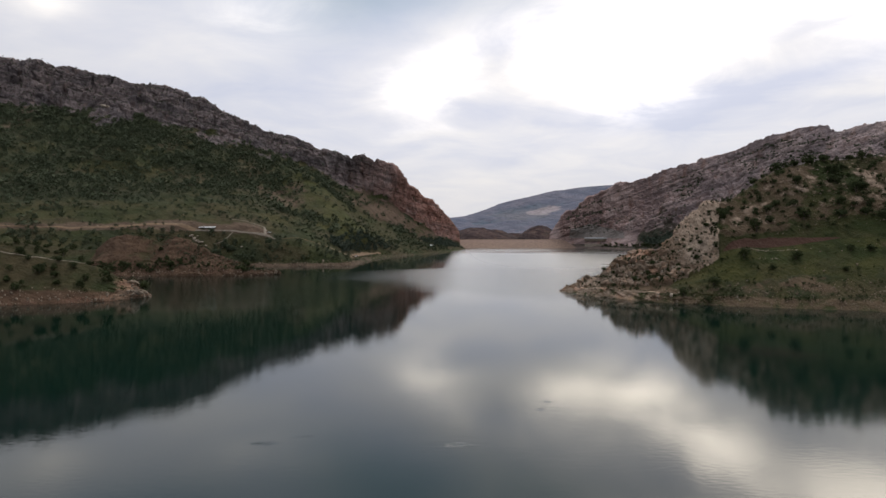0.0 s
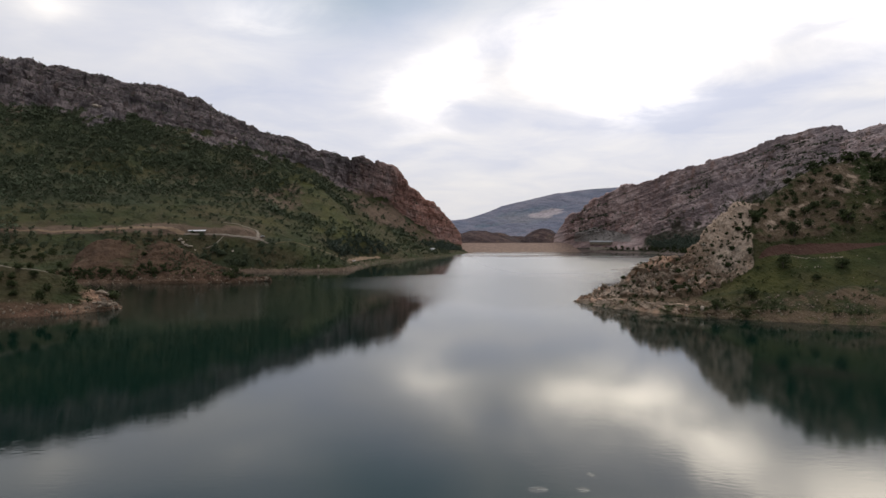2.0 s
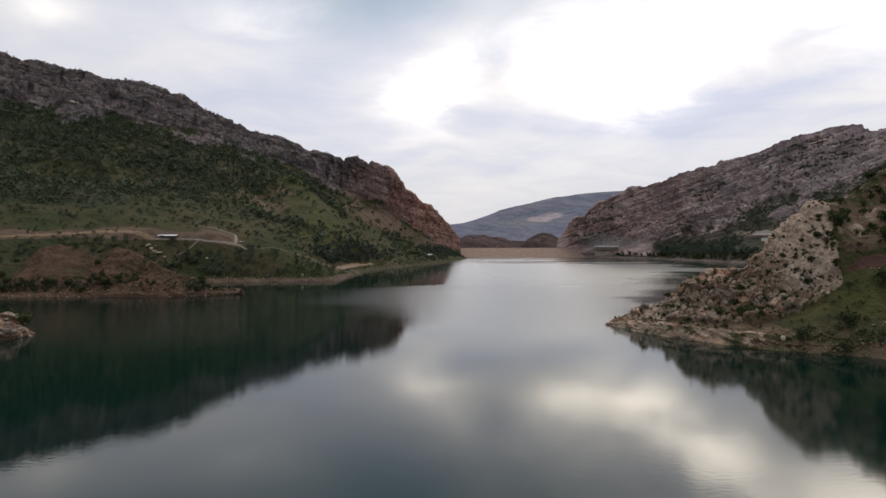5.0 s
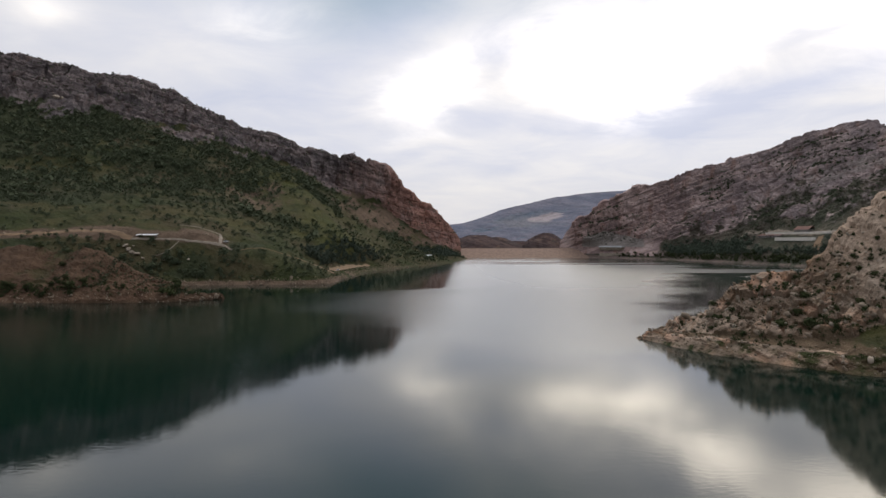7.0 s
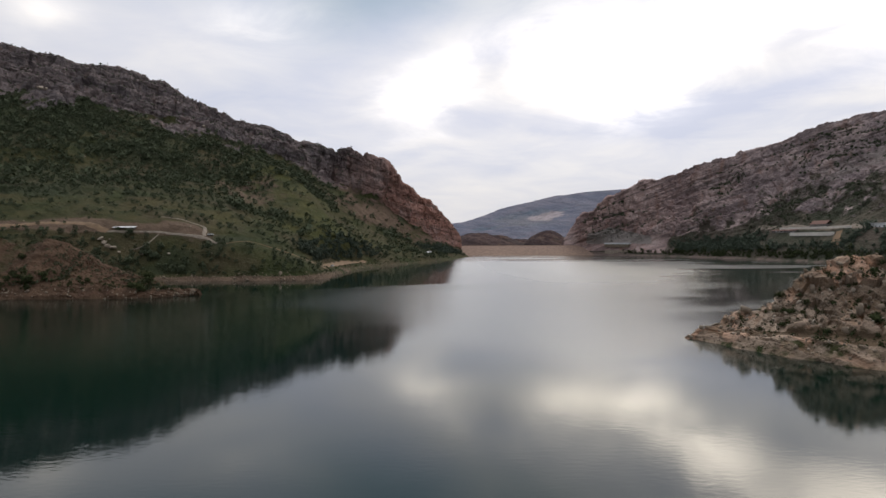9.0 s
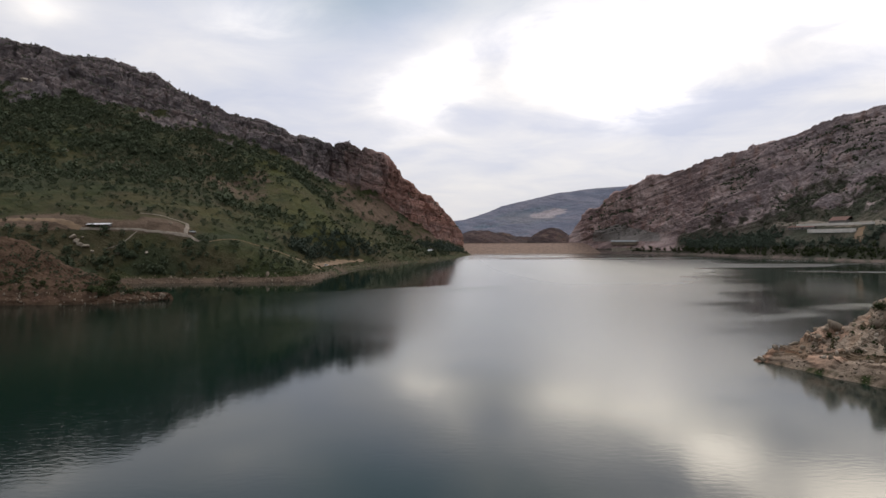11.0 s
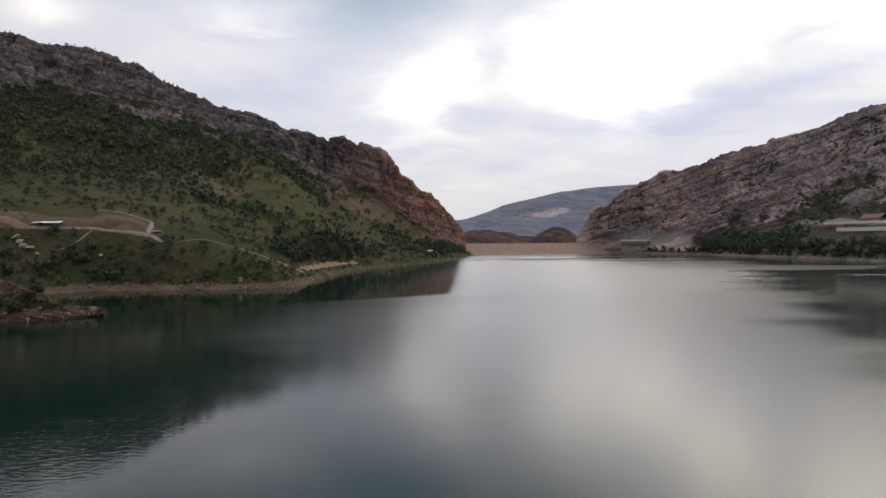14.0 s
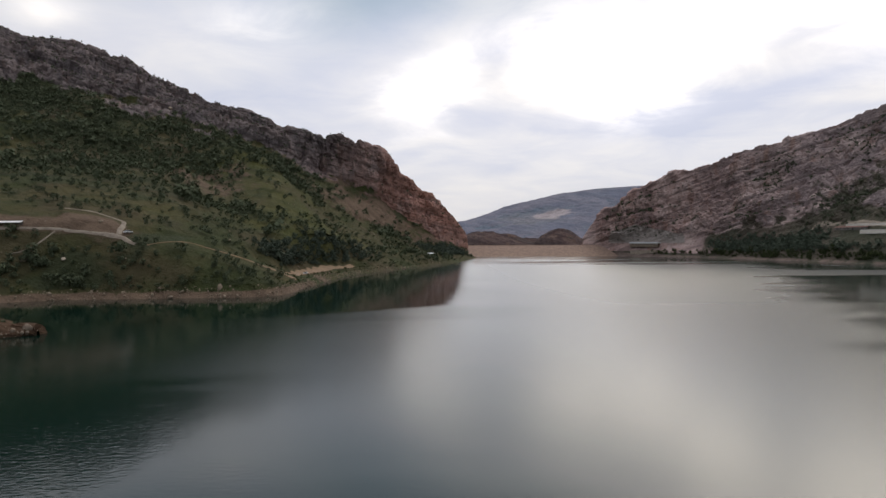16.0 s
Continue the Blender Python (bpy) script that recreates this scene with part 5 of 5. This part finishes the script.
ribbon("road", [(-430, 462), (-354, 487), (-318, 497), (-278, 513), (-244, 528), (-213, 524)], [1.8, 2, 2.4, 3.2, 5, 3], M_TRACK, "orange-brown dirt road cut along the hillside", "road")
ribbon("road", [(-213, 524), (-196, 526), (-182, 528), (-168, 528), (-155, 529), (-145, 526)], [1.6, 1.3, 1.3, 1.5, 2.5, 2], M_GRAVEL, "pale gravel road along a hillside bench", "road")
ribbon("road", [(-155, 530), (-158, 540), (-163, 548), (-178, 551), (-192, 551)], [2.4, 2.2, 1.8, 1.4, 1.0], M_GRAVEL, "short pale gravel turn climbing the slope", "road")
ribbon("road", [(-214, 257.5), (-190, 256.6), (-176, 256.6), (-164, 258), (-152, 260)], [1.6, 1.6, 1.4, 1.2, 0.8], M_GRAVEL, "pale worn track along the crest of a spit", "path", 0.3, 1.5)
ribbon("road", [(-182, 527), (-186, 520), (-194, 514)], [.8, .8, .6], M_GRAVEL, "narrow pale footpath down the bank", "path")
ribbon("road", [(-140, 526), (-128, 538), (-118, 541), (-108, 545), (-99, 553), (-90, 559), (-82, 563)], [0.5, 0.8, 1.0, 1.2, 2, 4, 5], M_TRACK, "worn earth track going down to the water", "road")
ribbon("road", [(-97, 566), (-94, 592), (-91, 625), (-87, 665), (-76, 716)], [5, 10, 12, 10, 4], M_TRACK, "flat bare gravel strip beside the water", "road")
ribbon("road", [(420, 735), (417, 770), (412, 830), (398, 880), (380, 905)], [6, 6, 6, 5, 3], M_GRAVEL, "pale road along the foot of the rock", "road")
ribbon("road", [(411, 775), (405, 772), (400, 764), (395, 758)], [7, 8, 8, 6], M_TRACK, "bare earth ramp down to the shore", "road")


pale = []
for x0, y0, x1, y1, n in ((121, 253.2, 131, 249.6, 26), (131, 249.6, 143, 247, 26), (126, 245, 134, 243, 16), (100, 252.5, 108, 253, 10)):
    for f in RNG.uniform(0, 1, n):
        x, y = x0 + f * (x1 - x0) + float(RNG.normal(0, 0.25)), y0 + f * (y1 - y0) + float(RNG.normal(0, 0.25))
        pale.append((x, y, land_height(x, y)))
rubble("field_stones", np.array(pale), RNG.gamma(3, 0.06, len(pale)) + 0.10, "loose line of pale stones across the meadow", 10, M_PALE)


# ---- buildings and small works ----
def box(bm, x0, x1, y0, y1, z0, z1):
    v = [bm.verts.new((x, y, z)) for z in (z0, z1) for x, y in ((x0, y0), (x1, y0), (x1, y1), (x0, y1))]
    for f in ((3, 2, 1, 0), (4, 5, 6, 7), (0, 1, 5, 4), (1, 2, 6, 5), (2, 3, 7, 6), (3, 0, 4, 7)):
        bm.faces.new([v[i] for i in f])


def boxed(name, dims, mat, parent, label=""):
    bm = bmesh.new()
    box(bm, *dims)
    bmesh.ops.bevel(bm, geom=bm.edges[:], offset=0.05, segments=1, affect="EDGES")
    return part(name, bm, mat, parent, label)


def gable(name, x0, x1, y0, y1, z0, z1, mat, parent, label=""):
    """A pitched roof with its ridge along x."""
    bm = bmesh.new()
    ym = (y0 + y1) / 2
    rows = [[bm.verts.new((x, y, z)) for y, z in ((y0, z0), (ym, z1), (y1, z0), (ym, z1 - 0.4))] for x in (x0, x1)]
    a, b = rows
    for i, j in ((0, 1), (1, 2), (2, 3), (3, 0)):
        bm.faces.new((a[i], a[j], b[j], b[i]))
    bm.faces.new((a[0], a[3], a[1]))
    bm.faces.new((a[1], a[3], a[2]))
    bm.faces.new((b[1], b[3], b[0]))
    bm.faces.new((b[2], b[3], b[1]))
    bmesh.ops.recalc_face_normals(bm, faces=bm.faces)
    return part(name, bm, mat, parent, label)


def building(name, at, turn, length, depth, height, roof, label, category, wall=M_WHITE, roofmat=M_WHITE, bays=4, door=True, slab=0.4):
    """A low house: its front looks along -y before it is turned."""
    ob = new(name)
    boxed("wall", (-length / 2, length / 2, 0, depth, -2.5, height), wall, ob)
    if roof:
        gable("roof", -length / 2 - 0.5, length / 2 + 0.5, -0.6, depth + 0.6, height, height + roof, roofmat, ob)
    else:
        boxed("roof", (-length / 2 - 0.4, length / 2 + 0.4, -0.5, depth + 0.5, height + 0.004, height + slab), roofmat, ob)
    for k in range(bays):
        x = (k + 0.5) / bays * length - length / 2
        if door and k == bays // 2:
            boxed("door", (x - 0.6, x + 0.6, -0.06, 0.1, 0, 2.1), M_GLASS, ob)
            continue
        w = boxed("window", (x - 0.9, x + 0.9, -0.05, 0.1, 1.0, min(2.3, height - 0.4)), M_WHITE, ob)
        boxed("pane", (x - 0.78, x + 0.78, -0.08, -0.02, 1.12, min(2.18, height - 0.52)), M_GLASS, w)
    ob.matrix_basis = pose(at[0], at[1], at[2], 0, 0, turn)
    return tagged(ob, label, category)


def shed(at, turn):
    """A long lean-to under a white sheet roof that slopes to the front."""
    ob = new("shed")
    boxed("wall", (-7, 7, 2.4, 2.6, -0.5, 1.5), M_CONC, ob)
    for x in (-6.8, -3.4, 0, 3.4, 6.8):
        boxed("post", (x - 0.08, x + 0.08, 0.1, 0.26, -0.6, 0.95), M_CONC, ob)
    bm = bmesh.new()
    box(bm, -7.3, 7.3, -0.3, 2.9, 0, 0.1)
    roof = part("roof", bm, M_WHITE, ob, "white sheet-metal roof")
    roof.matrix_basis = pose(0, 0, 0.9, 15, 0, 0)
    ob.matrix_basis = pose(*at, 0, 0, turn)
    return tagged(ob, "long low shed under a white sloping roof beside a dirt road", "shed")


shed((-204, 525.5, land_height(-204, 526.5) + 0.15), -3)
building("house", (413, 817, land_height(411, 818) + 0.6), -78, 22, 11, 6.0, 4.2, "pale two-storey house with a hipped brown roof above the lake", "house", M_CONC, M_ROOF, 5)
building("pavilion", (398, 858, land_height(397, 858) + 1.0), -72, 34, 6, 2.6, 1.6, "long low pavilion with a dull red roof", "pavilion", M_CONC, M_ROOF, 8)
building("hall", (421, 732, land_height(419, 732) + 0.8), -80, 32, 10, 4.6, 0, "long white flat-roofed building beside the shore road", "building", bays=7)
building("gatehouse", (263, 1073, 15.2), -44, 40, 8, 2.2, 0, "low concrete building with a bright flat roof at the dam", "building", M_STONE, M_WHITE, 8, False, 2.0)


def wall_run(name, a, b, height, thick, mat, label):
    """A retaining wall from a to b with buttresses and a coping."""
    a, b = Vector(a), Vector(b)
    ob = new(name)
    n = (b - a).length
    boxed("face", (0, n, 0, thick, -1.0, height), mat, ob)
    boxed("coping", (-0.15, n + 0.15, -0.2, thick + 0.2, height + 0.004, height + 0.3), mat, ob)
    for k in range(int(n / 7) + 1):
        boxed("buttress", (k * 7 + 0.2, k * 7 + 0.9, -0.5, -0.004, -1.0, height - 0.4), mat, ob)
    ob.matrix_basis = Matrix.Translation(a) @ Matrix.Rotation(math.atan2(b.y - a.y, b.x - a.x), 4, "Z")
    return tagged(ob, label, "wall", kind="structure")


wall_run("retaining_wall", (397, 843, 28.4), (406, 778, 28.4), 2.6, 0.8, M_LIME, "long white retaining wall below the terrace")
wall_run("terrace_wall", (396, 862, 36.2), (414, 763, 36.2), 0.9, 0.6, M_LIME, "pale parapet wall along the terrace edge")
wall_run("quay_wall", (248, 1083.5, 3.6), (282, 1049.5, 3.6), 4.6, 1.2, M_PALE, "pale concrete quay wall at the end of the dam")


def kiosk(at):
    ob = new("kiosk")
    for x in (-2.6, 2.6):
        for y in (-2.0, 2.0):
            boxed("post", (x - 0.12, x + 0.12, y - 0.12, y + 0.12, -0.6, 2.5), M_CONC, ob)
    gable("roof", -3.6, 3.6, -2.8, 2.8, 2.5, 3.7, M_WHITE, ob, "white pitched roof")
    boxed("counter", (-2.2, 2.2, -1.6, -1.1, -0.4, 1.0), M_CONC, ob)
    ob.matrix_basis = pose(*at, 0, 0, 12)
    return tagged(ob, "small white-roofed open kiosk among shore trees", "kiosk")


kiosk((-20, 908, land_height(-20, 908) + 0.3))


def car(at, turn):
    ob = new("car")
    bm = bmesh.new()
    box(bm, -2.2, 2.2, -0.86, 0.86, 0.35, 0.95)
    bmesh.ops.bevel(bm, geom=bm.edges[:], offset=0.14, segments=2, affect="EDGES")
    part("body", bm, M_WHITE, ob)
    bm = bmesh.new()
    v = [bm.verts.new(c) for c in ((-1.5, -0.78, 0.94), (1.0, -0.78, 0.94), (1.0, 0.78, 0.94), (-1.5, 0.78, 0.94), (-1.1, -0.62, 1.45), (0.4, -0.62, 1.45), (0.4, 0.62, 1.45), (-1.1, 0.62, 1.45))]
    for f in ((4, 5, 6, 7), (0, 1, 5, 4), (1, 2, 6, 5), (2, 3, 7, 6), (3, 0, 4, 7)):
        bm.faces.new([v[i] for i in f])
    cab = part("cabin", bm, M_GLASS, ob)
    boxed("roof", (-1.12, 0.42, -0.64, 0.64, 1.455, 1.5), M_WHITE, cab)
    for x in (-1.35, 1.35):
        for y in (-0.8, 0.8):
            bm = bmesh.new()
            bmesh.ops.create_cone(bm, cap_ends=True, segments=14, radius1=0.33, radius2=0.33, depth=0.22)
            w = part("wheel", bm, M_GLASS, ob)
            w.matrix_basis = pose(x, y, 0.33, 90, 0, 0)
    ob.matrix_basis = pose(*at, 0, 0, turn)
    return tagged(ob, "small white parked car on bare ground", "car", "parked cars")


for x, y, turn in ((-152, 533, 70), (-88, 612, 80)):
    car((x, y, land_height(x, y) + 0.36), turn)

for x, y, k in ((-214, 518, 2.3), (-211, 516, 2.7), (-207.5, 514, 2.2), (-204, 513, 2.6), (-209, 519, 1.2), (-199, 511, 1.4), (-186, 512, 1.9), (-183, 513, 1.2), (-224, 512, 1.2), (-170, 514, 1.2)):
    boulder((x, y, land_height(x, y) + 0.3 * k), k, "large pale boulder lying among dark bushes", "boulders by the road", M_PALE)
for x, y, k in ((-502, 900, 5.5), (-495, 904, 4.0), (-324, 948, 5.0), (-318, 952, 3.5)):
    boulder((x, y, land_height(x, y) + 0.3 * k), k, "pale rock outcrop at the foot of the cliff", "outcrops", M_PALE)
